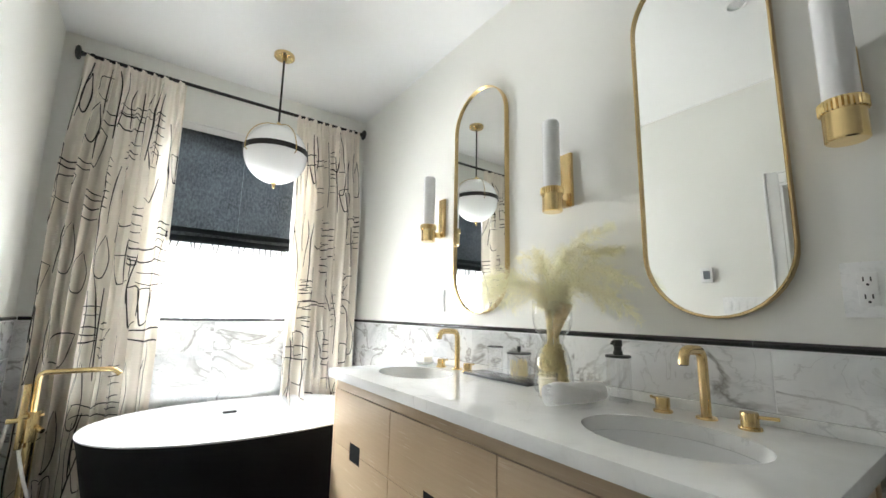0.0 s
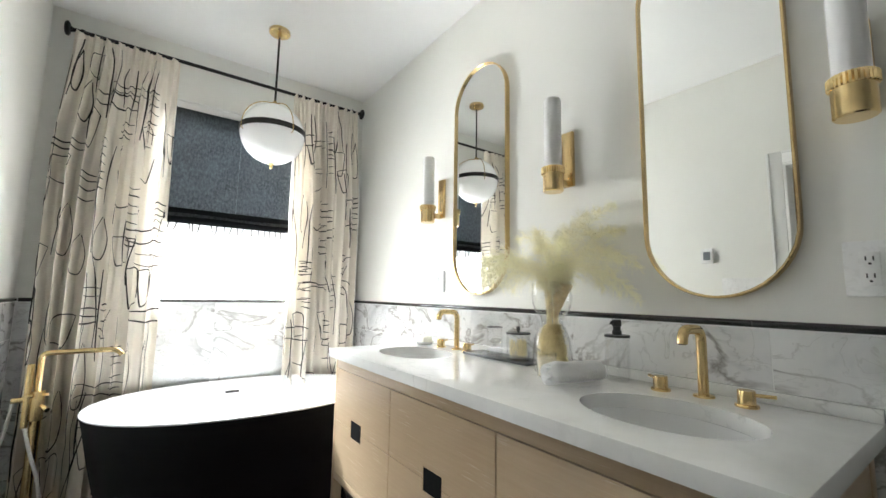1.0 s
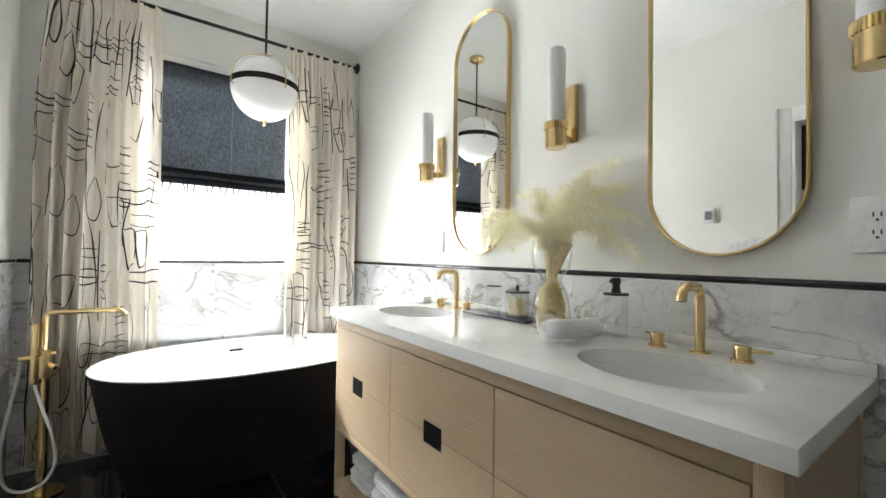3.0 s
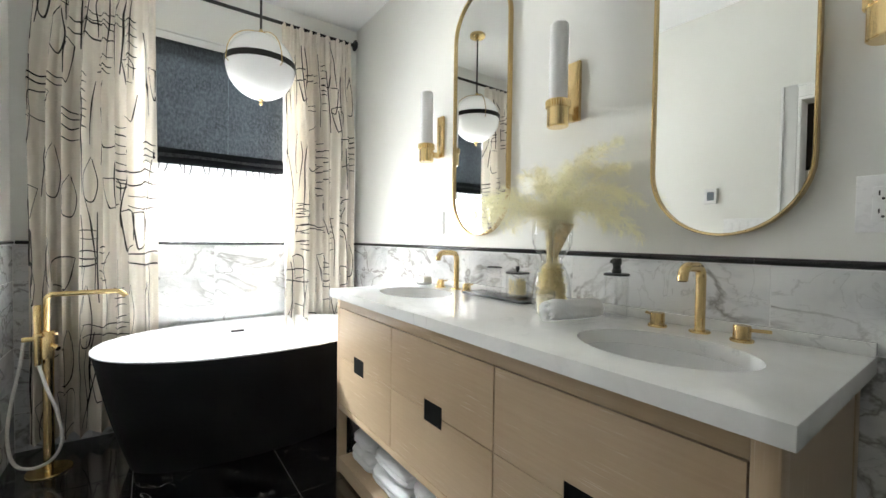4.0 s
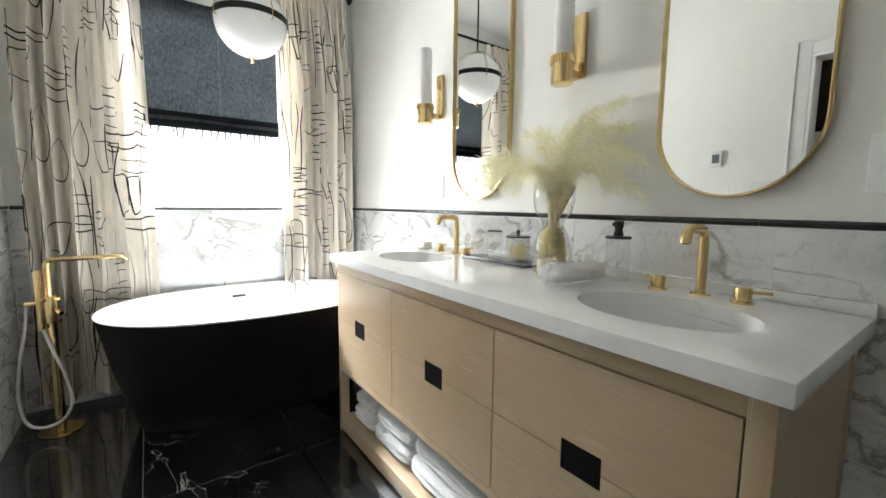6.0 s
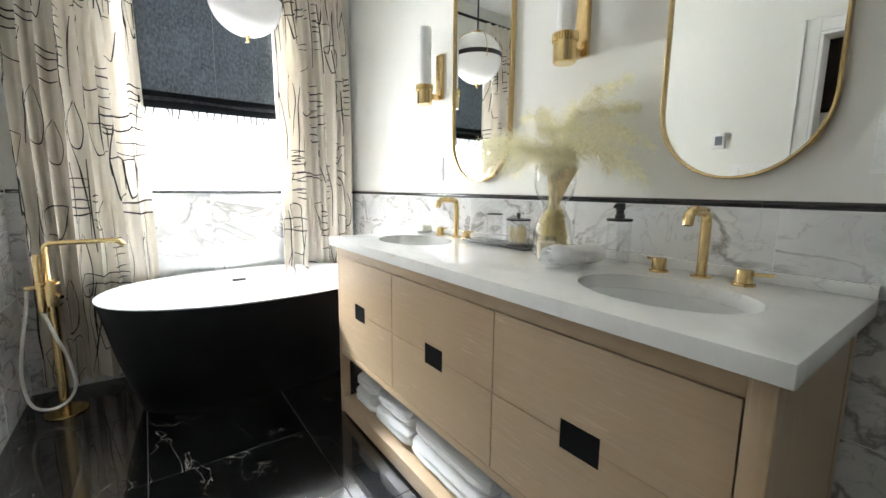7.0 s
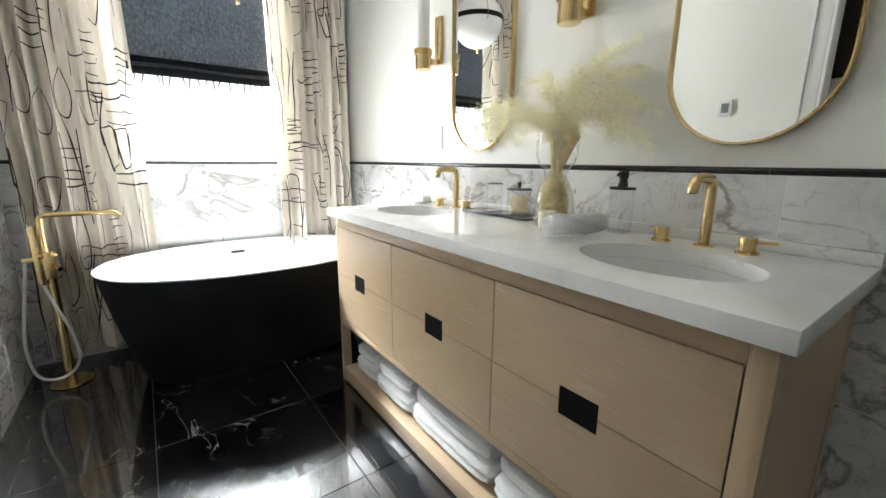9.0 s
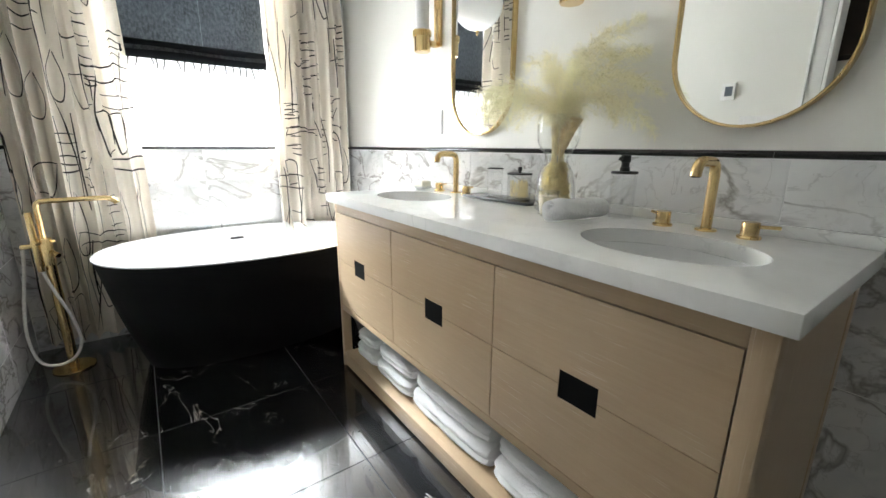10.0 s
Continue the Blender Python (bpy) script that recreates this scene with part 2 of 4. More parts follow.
TERRY = cloth("white_terry", (0.92, 0.92, 0.91), 2600, 0.02, 1.0, 0.9, nap=120.0, through_light=0.22)
PALM = plain("dried_palm_spear", (0.72, 0.56, 0.31), 0.8, spread=0.2, scale=40)
_terry = TERRY.node_tree.nodes["Principled BSDF"].inputs
_terry["Sheen Weight"].default_value, _terry["Sheen Roughness"].default_value = 1.0, 0.5
GLASS, FROST = glass("clear_glass"), thin_glass("clear_acrylic", (0.992, 0.992, 0.992), 1.0)
VESSEL = thin_glass("clear_vase_glass", (0.985, 0.988, 0.985), 1.5)
OPAL = opal()
WAX = plain("cream_wax", (0.78, 0.70, 0.52), 0.45, spread=0.04)
PLUME = cloth("bleached_fern", (0.98, 0.915, 0.70), 300, 0.08, 0.9, 0.0, through_light=0.5)
AMBER = cloth("amber_feather", (0.95, 0.81, 0.50), 300, 0.16, 0.9, 0.0, through_light=0.5)
STRAW = plain("dried_stems", (0.86, 0.72, 0.44), 0.85, spread=0.25, scale=30)
SLATE = plain("grey_marble_tray", (0.055, 0.058, 0.065), 0.25, spread=0.3, scale=18)
PLATE = plain("white_plastic", (0.80, 0.80, 0.79), 0.28, spread=0.01)
# near-black that stands in for the shade in gaps and openings
RECESS_SHADE = plain("recess_shade", (0.03, 0.03, 0.03), 0.6)
LCD = plain("grey_lcd", (0.16, 0.18, 0.20), 0.2)
WALNUT = plain("dark_stained_wood", (0.022, 0.014, 0.010), 0.35, spread=0.3, scale=12)
HOSE = plain("woven_metal_hose", (0.84, 0.83, 0.79), 0.32, 0.25, spread=0.1, scale=90, relief=0.4, fine=700)
SOAP = plain("white_soap", (0.82, 0.80, 0.72), 0.4, spread=0.02)
mirror_m, _nt, _b = tree("mirror_silver", 0.0, 1.0)
_b.inputs["Base Color"].default_value = (0.88, 0.89, 0.87, 1)
MIRROR = mirror_m

# ---- builders ----
ORIGIN = {}


def thing(name, at, label, category, group="", kind=""):
    ob = new(name)
    ob.location = at
    ob.empty_display_size = 0.05
    ORIGIN[ob.name] = Vector(at)
    return tagged(ob, label, category, group, kind)


def finish(bm, material, smooth=True, angle=29):
    bmesh.ops.recalc_face_normals(bm, faces=bm.faces)
    me = bpy.data.meshes.new("mesh")
    bm.to_mesh(me)
    bm.free()
    for mt in material if isinstance(material, (list, tuple)) else [material]:
        me.materials.append(mt)
    if smooth:
        me.shade_smooth()
        me.set_sharp_from_angle(angle=radians(angle))
    return me


def part(name, bm, material, parent, label="", smooth=True, kind=""):
    """One mesh, built in the world's coordinates, as a part of a thing or of another part."""
    me = finish(bm, material, smooth)
    ob = new(name, me)
    ob.parent = parent
    base = ORIGIN[parent.name]
    me.transform(Matrix.Translation(-base))
    ORIGIN[ob.name] = base
    return tagged(ob, label, kind=kind)


def single(name, bm, material, label, category, kind="", group="", smooth=True, at=(0, 0, 0)):
    """A top-level thing of one mesh."""
    me = finish(bm, material, smooth)
    ob = new(name, me)
    me.transform(Matrix.Translation(-Vector(at)))
    ob.location = at
    ORIGIN[ob.name] = Vector(at)
    return tagged(ob, label, category, group, kind)


def grown(ob, s):
    """Brings a thing to its true size, about its base."""
    for child in ob.children_recursive:
        child.data.transform(Matrix.Scale(s, 4))
    return ob


def box(x0, x1, y0, y1, z0, z1, bevel=0.0, seg=2, bm=None):
    out = bm or bmesh.new()
    b = bmesh.new()
    bmesh.ops.create_cube(b, size=1)
    for v in b.verts:
        v.co = Vector((x0 + (x1 - x0) * (v.co.x + 0.5), y0 + (y1 - y0) * (v.co.y + 0.5), z0 + (z1 - z0) * (v.co.z + 0.5)))
    if bevel:
        bmesh.ops.bevel(b, geom=b.edges[:], offset=bevel, segments=seg, affect="EDGES", profile=0.5)
    me = bpy.data.meshes.new("t")
    b.to_mesh(me)
    b.free()
    out.from_mesh(me)
    bpy.data.meshes.remove(me)
    return out


def lathe(profile, at=(0, 0, 0), seg=40, m=None, bm=None, close=False):
    """Turns (radius, height) round the z axis; m places it."""
    out = bm or bmesh.new()
    m = m or Matrix.Translation(at)
    rings = []
    for r, z in profile:
        if r < 1e-6:
            rings.append([out.verts.new(m @ Vector((0, 0, z)))])
        else:
            rings.append([out.verts.new(m @ Vector((r * math.cos(2 * math.pi * i / seg), r * math.sin(2 * math.pi * i / seg), z))) for i in range(seg)])
    pairs = list(zip(rings, rings[1:])) + ([(rings[-1], rings[0])] if close else [])
    for a, b in pairs:
        for i in range(seg):
            j = (i + 1) % seg
            if len(a) == 1 and len(b) > 1:
                out.faces.new((a[0], b[i], b[j]))
            elif len(b) == 1 and len(a) > 1:
                out.faces.new((a[i], b[0], a[j]))
            elif len(a) > 1:
                out.faces.new((a[i], b[i], b[j], a[j]))
    return out


def smooth_path(pts, steps=8):
    """Catmull-Rom through the points."""
    p = [Vector(q) for q in pts]
    p = [2 * p[0] - p[1]] + p + [2 * p[-1] - p[-2]]
    out = []
    for i in range(1, len(p) - 2):
        for k in range(steps):
            t = k / steps
            a, b, c, d = p[i - 1], p[i], p[i + 1], p[i + 2]
            out.append(0.5 * ((2 * b) + (c - a) * t + (2 * a - 5 * b + 4 * c - d) * t * t + (3 * b - a - 3 * c + d) * t ** 3))
    return out + [p[-2]]


def tube(pts, r, seg=14, bm=None, caps=True, closed=False):
    """A round bar along the points; r is a number or one for each point."""
    out = bm or bmesh.new()
    p = [Vector(q) for q in pts]
    n = len(p)
    rr = r if isinstance(r, (list, tuple)) else [r] * n
    rings, up = [], None
    for i in range(n):
        a, b = (p[i - 1], p[(i + 1) % n]) if closed else (p[max(i - 1, 0)], p[min(i + 1, n - 1)])
        d = (b - a).normalized()
        if up is None:
            up = d.orthogonal().normalized()
        up = (up - d * up.dot(d)).normalized()
        side = d.cross(up)
        rings.append([out.verts.new(p[i] + rr[i] * (up * math.cos(2 * math.pi * k / seg) + side * math.sin(2 * math.pi * k / seg))) for k in range(seg)])
    for i in range(n if closed else n - 1):
        a, b = rings[i], rings[(i + 1) % n]
        for k in range(seg):
            out.faces.new((a[k], a[(k + 1) % seg], b[(k + 1) % seg], b[k]))
    if caps and not closed:
        out.faces.new(rings[0])
        out.faces.new(rings[-1][::-1])
    return out


def bend(points, radius, steps=6):
    """A polyline with rounded corners."""
    p = [Vector(q) for q in points]
    out = [p[0]]
    for a, b, c in zip(p, p[1:], p[2:]):
        u, v = (a - b).normalized(), (c - b).normalized()
        s, e = b + u * radius, b + v * radius
        for k in range(steps + 1):
            t = k / steps
            out.append(s * (1 - t) ** 2 + b * 2 * t * (1 - t) + e * t * t)
    return out + [p[-1]]


# ---- structure ----
XL, YB, ZC, ZF = -1.99, -6.45, 2.845, -0.045   # opposite wall, wall behind, ceiling, floor
TILE_TOP = 1.098
DOOR_Y0, DOOR_Y1, DOOR_Z = -3.176, -2.371, 2.084
WIN_X0, WIN_X1, WIN_Z0, WIN_Z1 = -1.402, -0.5205, 1.123, 2.392

single("floor", box(XL - 0.12, 0.12, YB - 0.12, 0.16, ZF - 0.12, ZF - 0.006), GROUT_DARK, "dark grouted bed under polished black marble tiles", "floor", "structure", smooth=False)
single("ceiling", box(XL - 0.12, 0.12, YB - 0.12, 0.16, ZC, ZC + 0.1), CEIL, "smooth white painted ceiling", "ceiling", "structure", smooth=False)
single("wall_east", box(0, 0.12, YB - 0.12, 0.16, ZF, ZC), WALL, "warm white painted wall behind the vanity", "wall", "structure", smooth=False)
bm = box(XL, 0, 0, 0.16, ZF, WIN_Z0)
box(XL, 0, 0, 0.16, WIN_Z1, ZC, bm=bm)
box(XL, WIN_X0, 0, 0.16, WIN_Z0, WIN_Z1, bm=bm)
box(WIN_X1, 0, 0, 0.16, WIN_Z0, WIN_Z1, bm=bm)
single("wall_north", bm, WALL, "warm white painted window wall", "wall", "structure", smooth=False)
bm = box(XL - 0.12, XL, DOOR_Y1, 0.16, ZF, ZC)
box(XL - 0.12, XL, YB - 0.12, DOOR_Y0, ZF, ZC, bm=bm)
box(XL - 0.12, XL, DOOR_Y0, DOOR_Y1, DOOR_Z, ZC, bm=bm)
single("wall_west", bm, WALL, "warm white painted wall with a doorway", "wall", "structure", smooth=False)
# unseen closing wall, its distance chosen to weaken the bounced light
bm = box(XL, 0, YB - 0.12, YB, ZF, ZC)
single("wall_south", bm, WALL, "warm white unseen end wall, set far back to lessen bounced light", "wall", "structure", smooth=False)
# hall beyond the doorway
bm = box(-3.1, XL - 0.12, -4.4, -1.2, ZF - 0.12, ZF)
single("hall_floor", bm, OAK_Y, "pale oak floor of the hall", "floor", "structure", smooth=False)
bm = box(-3.1, XL - 0.12, -4.4, -1.2, ZC, ZC + 0.1)
single("hall_ceiling", bm, CEIL, "white painted hall ceiling", "ceiling", "structure", smooth=False)
bm = box(-3.2, -3.1, -4.4, -1.2, ZF, ZC)
box(-3.1, XL - 0.12, -1.2, -1.1, ZF, ZC, bm=bm)
box(-3.1, XL - 0.12, -4.5, -4.4, ZF, ZC, bm=bm)
single("hall_wall", bm, WALL, "warm white painted hall walls", "wall", "structure", smooth=False)

# ---- window, shade, curtains ----
window = thing("window_1", (-0.961, 0.08, WIN_Z0), "white painted window with a bright overexposed pane", "window", kind="structure")
for n, b in (("frame_top", (WIN_X0, WIN_X1, 0.05, 0.11, WIN_Z1 - 0.05, WIN_Z1)), ("frame_bottom", (WIN_X0, WIN_X1, 0.05, 0.11, WIN_Z0, WIN_Z0 + 0.03)),
             ("frame_side", (WIN_X0, WIN_X0 + 0.045, 0.05, 0.11, WIN_Z0 + 0.03, WIN_Z1 - 0.05)), ("frame_side", (WIN_X1 - 0.045, WIN_X1, 0.05, 0.11, WIN_Z0 + 0.03, WIN_Z1 - 0.05))):
    part(n, box(*b, bevel=0.004), TRIM, window)
pane = part("pane", box(WIN_X0 + 0.04, WIN_X1 - 0.04, 0.078, 0.083, WIN_Z0 + 0.025, WIN_Z1 - 0.045), GLASS, window, smooth=False)
pane.visible_shadow = False
bm = box(WIN_X0 - 0.055, WIN_X1 + 0.055, -0.022, 0.0, WIN_Z1, WIN_Z1 + 0.055, bevel=0.004)
box(WIN_X0 - 0.062, WIN_X1 + 0.062, -0.028, 0.0, WIN_Z1 + 0.055, WIN_Z1 + 0.068, bevel=0.003, bm=bm)
part("head_casing", bm, TRIM, window)
for x0, x1 in ((WIN_X0 - 0.055, WIN_X0), (WIN_X1, WIN_X1 + 0.055)):
    part("side_casing", box(x0, x1, -0.02, 0.0, WIN_Z0 + 0.02, WIN_Z1, bevel=0.004), TRIM, window)

SH_X0, SH_X1, SH_Z0, SH_Z1, SH_Y = -1.362, -0.588, 1.612, 2.388, -0.052


def cloth_sheet(f, nu, nv, thick=0.0):
    """A sheet from f(u, v), u and v from 0 to 1, with a back if thick."""
    bm = bmesh.new()
    g = [[bm.verts.new(f(i / nu, j / nv)) for j in range(nv + 1)] for i in range(nu + 1)]
    for i in range(nu):
        for j in range(nv):
            bm.faces.new((g[i][j], g[i + 1][j], g[i + 1][j + 1], g[i][j + 1]))
    if thick:
        bmesh.ops.solidify(bm, geom=bm.faces[:], thickness=thick)
    return bm


shade = thing("roman_shade", (-0.975, SH_Y, SH_Z0), "charcoal linen roman shade half drawn over the window", "blind")


def shade_face(u, v):
    z = SH_Z0 + 0.075 + (SH_Z1 - SH_Z0 - 0.075) * v
    y = SH_Y - 0.004 * math.sin(9 * u + 2.0 * v) * (1 - v) - 0.003 * noise.noise(Vector((u * 4, v * 3, 0)))
    return Vector((SH_X0 + (SH_X1 - SH_X0) * u, y, z))


part("panel", cloth_sheet(shade_face, 40, 40, 0.003), SHADE, shade)
for k in range(3):
    def fold(u, v, k=k):
        a = math.pi * v
        return Vector((SH_X0 + (SH_X1 - SH_X0) * u, SH_Y - 0.008 - (0.012 - 0.002 * k) * math.sin(a) - 0.002 * math.sin(7 * u + k), SH_Z0 + 0.020 * k + 0.06 * (1 - v)))
    part("fold", cloth_sheet(fold, 30, 8, 0.003), SHADE_DARK if k != 1 else SHADE, shade)
part("seam", tube([(SH_X0 + 0.54 * (SH_X1 - SH_X0), SH_Y - 0.0052, SH_Z1 - 0.05), (SH_X0 + 0.535 * (SH_X1 - SH_X0), SH_Y - 0.0062, SH_Z0 + 0.08)], 0.0016, 6), SEAM, shade, "paler stitched seam")
part("headrail", box(SH_X0, SH_X1, SH_Y + 0.004, SH_Y + 0.03, SH_Z1 - 0.03, SH_Z1, bevel=0.003), SHADE_DARK, shade)


def ruffle(u, v):
    return Vector((SH_X0 + 0.02 + (SH_X1 - SH_X0 - 0.04) * u, SH_Y + 0.012 + 0.006 * math.sin(u * 150) * (1 - v), SH_Z0 - 0.060 + 0.075 * v + 0.006 * math.sin(u * 47)))


fringe = part("gathered_edge", cloth_sheet(ruffle, 220, 3), SHEER, shade, "white gathered edge with dark stitches")
bm = bmesh.new()
rng = random.Random(4)
for k in range(17):
    u = (k + 0.2 + 0.6 * rng.random()) / 17
    p = ruffle(u, 0.9)
    q = ruffle(min(1, max(0, u + rng.uniform(-0.03, 0.03))), rng.uniform(-0.15, 0.35))
    tube([p + Vector((0, -0.010, 0)), p.lerp(q, 0.5) + Vector((0.003, -0.010, 0)), q + Vector((0, -0.010, 0))], [0.0038, 0.0034, 0.002], 6, bm=bm)
part("stitch", bm, INK, shade, kind="stuff")

ROD_Y, ROD_Z = -0.10, 2.681
rod = thing("curtain_rod", (-0.98, ROD_Y, ROD_Z), "black metal curtain rod with round finials", "curtain rod")
part("bar", tube([(-1.895, ROD_Y, ROD_Z), (-0.064, ROD_Y, ROD_Z)], 0.0115, 16), BLACK_METAL, rod)
for x, d in ((-1.895, -1), (-0.064, 1)):
    m = Matrix.Translation((x, ROD_Y, ROD_Z)) @ pose(0, 0, 0, 0, 90 * d, 0)
    part("finial", lathe([(0, -0.016), (0.015, -0.016), (0.016, -0.006), (0.030, -0.004), (0.040, 0.002), (0.042, 0.010), (0.034, 0.018), (0.016, 0.022), (0, 0.023)], m=m, seg=28), BLACK_METAL, rod)
for x in (-1.835, -0.145):
    bm = tube(bend([(x, -0.001, ROD_Z - 0.02), (x, ROD_Y, ROD_Z - 0.02), (x, ROD_Y, ROD_Z - 0.004)], 0.01), 0.006, 10)
    box(x - 0.014, x + 0.014, -0.006, -0.0005, ROD_Z - 0.05, ROD_Z + 0.02, bevel=0.002, bm=bm)
    lathe([(0.0135, -0.008), (0.0165, -0.008), (0.0165, 0.008), (0.0135, 0.008)], m=Matrix.Translation((x, ROD_Y, ROD_Z)) @ pose(0, 0, 0, 0, 90, 0), seg=20, bm=bm, close=True)
    part("bracket", bm, BLACK_METAL, rod)


def curtain(name_label, xa_top, xb_top, xa, xb, folds, seed):
    """A gathered panel on the rod, with its printed strokes."""
    r = random.Random(seed)
    ph = [r.uniform(0, 6.28) for _ in range(6)]
    zb, zt = ZF + 0.065, 2.675

    def surf(u, v, lift=0.0):
        z = zb + (zt - zb) * v
        s = min(1.0, (1 - v) * 3.2)
        s = s * s * (3 - 2 * s)
        x0, x1 = xa_top + (xa - xa_top) * s, xb_top + (xb - xb_top) * s
        w = u + 0.020 * math.sin(2 * math.pi * u * 2.3 + ph[0]) + 0.012 * math.sin(5 * v + ph[1] + 9 * u)
        f = 2 * math.pi * folds * w
        amp = 0.015 + 0.034 * s * (0.75 + 0.45 * math.sin(7 * u + ph[2]))
        y = -0.112 - amp * (math.sin(f + 0.6 * math.sin(1.8 * v + ph[3])) + 0.34 * math.sin(2 * f + ph[4]) + 0.20 * math.sin(0.43 * f + ph[5]))
        y += 0.007 * math.sin(f * 2.0 + 1) * (1 - s)
        z += 0.010 * (1 - s) * math.sin(f * 2.0) * max(0, (v - 0.95) / 0.05)
        x = x0 + (x1 - x0) * u + 0.010 * s * math.cos(f)
        return Vector((x, y, z))

    ob = thing("curtain", ((xa + xb) / 2, -0.12, zb), name_label, "curtain", "window curtains")
    part("fabric", cloth_sheet(surf, 190, 60), CURTAIN, ob)

    def on(u, v):
        u, v = min(0.995, max(0.005, u)), min(0.985, max(0.004, v))
        e = 0.002
        p = surf(u, v)
        du, dv = surf(u + e, v) - surf(u - e, v), surf(u, v + e) - surf(u, v - e)
        n = du.cross(dv).normalized()
        if n.y > 0:
            n = -n
        return p, n, du.normalized(), dv.normalized()

    bm = bmesh.new()

    def stroke(pts, width):
        path = smooth_path([(a, b, 0) for a, b in pts], 14)
        prev = None
        k = len(path)
        for i, q in enumerate(path):
            p, n, tu, tv = on(q.x, q.y)
            a, b = path[max(i - 1, 0)], path[min(i + 1, k - 1)]
            pa, pb = on(a.x, a.y)[0], on(b.x, b.y)[0]
            d = (pb - pa)
            if d.length < 1e-6:
                continue
            side = n.cross(d.normalized())
            t = i / (k - 1)
            w = width * (0.45 + 0.75 * math.sin(math.pi * min(1, 0.12 + 0.8 * t))) * 0.5
            base = p + n * 0.0016
            cur = (bm.verts.new(base + side * w), bm.verts.new(base - side * w))
            if prev:
                bm.faces.new((prev[0], cur[0], cur[1], prev[1]))
            prev = cur

    # long strokes that run down the cloth, with shapes and ladders between them
    c = 1.0 / folds
    for i in range(int(folds * 1.6)):
        u = (i + 0.5 + r.uniform(-0.4, 0.4)) / (folds * 1.6)
        v = r.uniform(0.88, 1.0)
        while v > 0.02:
            pts, drift = [(u, v)], r.uniform(-0.22, 0.22) * c
            for _ in range(r.randint(3, 5)):
                v -= r.uniform(0.028, 0.052)
                u += drift + r.uniform(-0.08, 0.08) * c
                drift *= r.uniform(-0.9, 1.1)
                pts.append((u, v))
            stroke(pts, r.uniform(0.0050, 0.0104))
            v -= r.uniform(0.05, 0.16)
            u += r.uniform(-0.3, 0.3) * c
    for i in range(int(folds)):
        v = r.uniform(0.80, 0.99)
        while v > 0.04:
            u = (i + r.uniform(0.2, 0.8)) * c
            kind = r.random()
            w = r.uniform(0.0050, 0.0094)
            if kind < 0.30:                       # a ladder of short bars down one fold
                half = r.uniform(0.28, 0.55) * c
                for _ in range(r.randint(3, 8)):
                    v -= r.uniform(0.012, 0.026)
                    d = r.uniform(-0.06, 0.06) * c
                    stroke([(u + d - half, v + r.uniform(-0.003, 0.003)), (u + d, v + r.uniform(-0.003, 0.003)), (u + d + half, v + r.uniform(-0.004, 0.004))], r.uniform(0.0045, 0.0086))
            elif kind < 0.70:                     # an open corner or a box
                h, a = r.uniform(0.05, 0.09), r.uniform(0.7, 1.3) * c * r.choice((-1, 1))
                stroke([(u, v), (u + a * 0.16, v - h * 0.6), (u + a * 0.30, v - h), (u + a * 0.45, v - h * 1.02), (u + a, v - h * 0.88)], w)
                if r.random() < 0.6:
                    stroke([(u, v), (u + a * 0.5, v + 0.004), (u + a, v - 0.004), (u + a * 1.03, v - h * 0.75)], w * 0.85)
                v -= h
            elif kind < 0.92:                     # a long narrow loop
                h, a = r.uniform(0.08, 0.13), r.uniform(0.35, 0.55) * c
                stroke([(u, v), (u - a * 0.6, v - h * 0.5), (u - a * 0.5, v - h), (u + a * 0.2, v - h * 1.05), (u + a * 0.55, v - h * 0.6), (u + a * 0.1, v - 0.003)], w)
                v -= h
            else:                                 # two level lines over several folds
                for _ in range(2):
                    v -= r.uniform(0.015, 0.03)
                    stroke([(u - c * 1.4, v), (u - c * 0.4, v + r.uniform(-0.008, 0.008)), (u + c * 0.5, v + r.uniform(-0.008, 0.008)), (u + c * 1.4, v + r.uniform(-0.006, 0.006))], w)
            v -= r.uniform(0.04, 0.10)
    part("print", bm, INK, ob, "black brush-stroke print", kind="stuff")
    return ob


curtain("cream linen curtain with black abstract line print, wide panel", -1.868, -1.346, -1.915, -1.345, 8.0, 11)
curtain("cream linen curtain with black abstract line print, narrow panel", -0.617, -0.105, -0.594, -0.074, 8.0, 23)

# ---- pendant ----
PX, PY, PZ, PR = -0.848, -0.572, 2.152, 0.187
pend = thing("pendant_lamp", (PX, PY, ZC), "opal glass globe pendant with a black band and brass canopy", "ceiling lamp")
part("canopy", lathe([(0, 0), (0.062, 0), (0.064, -0.004), (0.064, -0.018), (0.058, -0.024), (0.014, -0.026), (0.012, -0.045), (0, -0.046)], (PX, PY, ZC - 0.001)), BRASS, pend, "brass canopy")
part("stem", tube([(PX, PY, ZC - 0.04), (PX, PY, PZ + PR + 0.02)], 0.0065, 14), BLACK_METAL, pend, "black stem")
prof = [(PR * math.sin(math.pi * i / 36), PR * math.cos(math.pi * i / 36)) for i in range(37)]
prof[0], prof[-1] = (0, PR), (0, -PR)
part("globe", lathe(prof, (PX, PY, PZ), 64), OPAL, pend, "white opal glass globe")
part("band", lathe([(PR + 0.001, -0.016), (PR + 0.006, -0.016), (PR + 0.006, 0.016), (PR + 0.001, 0.016)], (PX, PY, PZ + 0.012), 72, close=True), BLACK_METAL, pend, "black metal band")
part("cap", lathe([(0, 0.03), (0.010, 0.03), (0.014, 0.015), (0.034, 0.008), (0.036, -0.004), (0, -0.004)], (PX, PY, PZ + PR), 32), BRASS, pend, "brass cap")
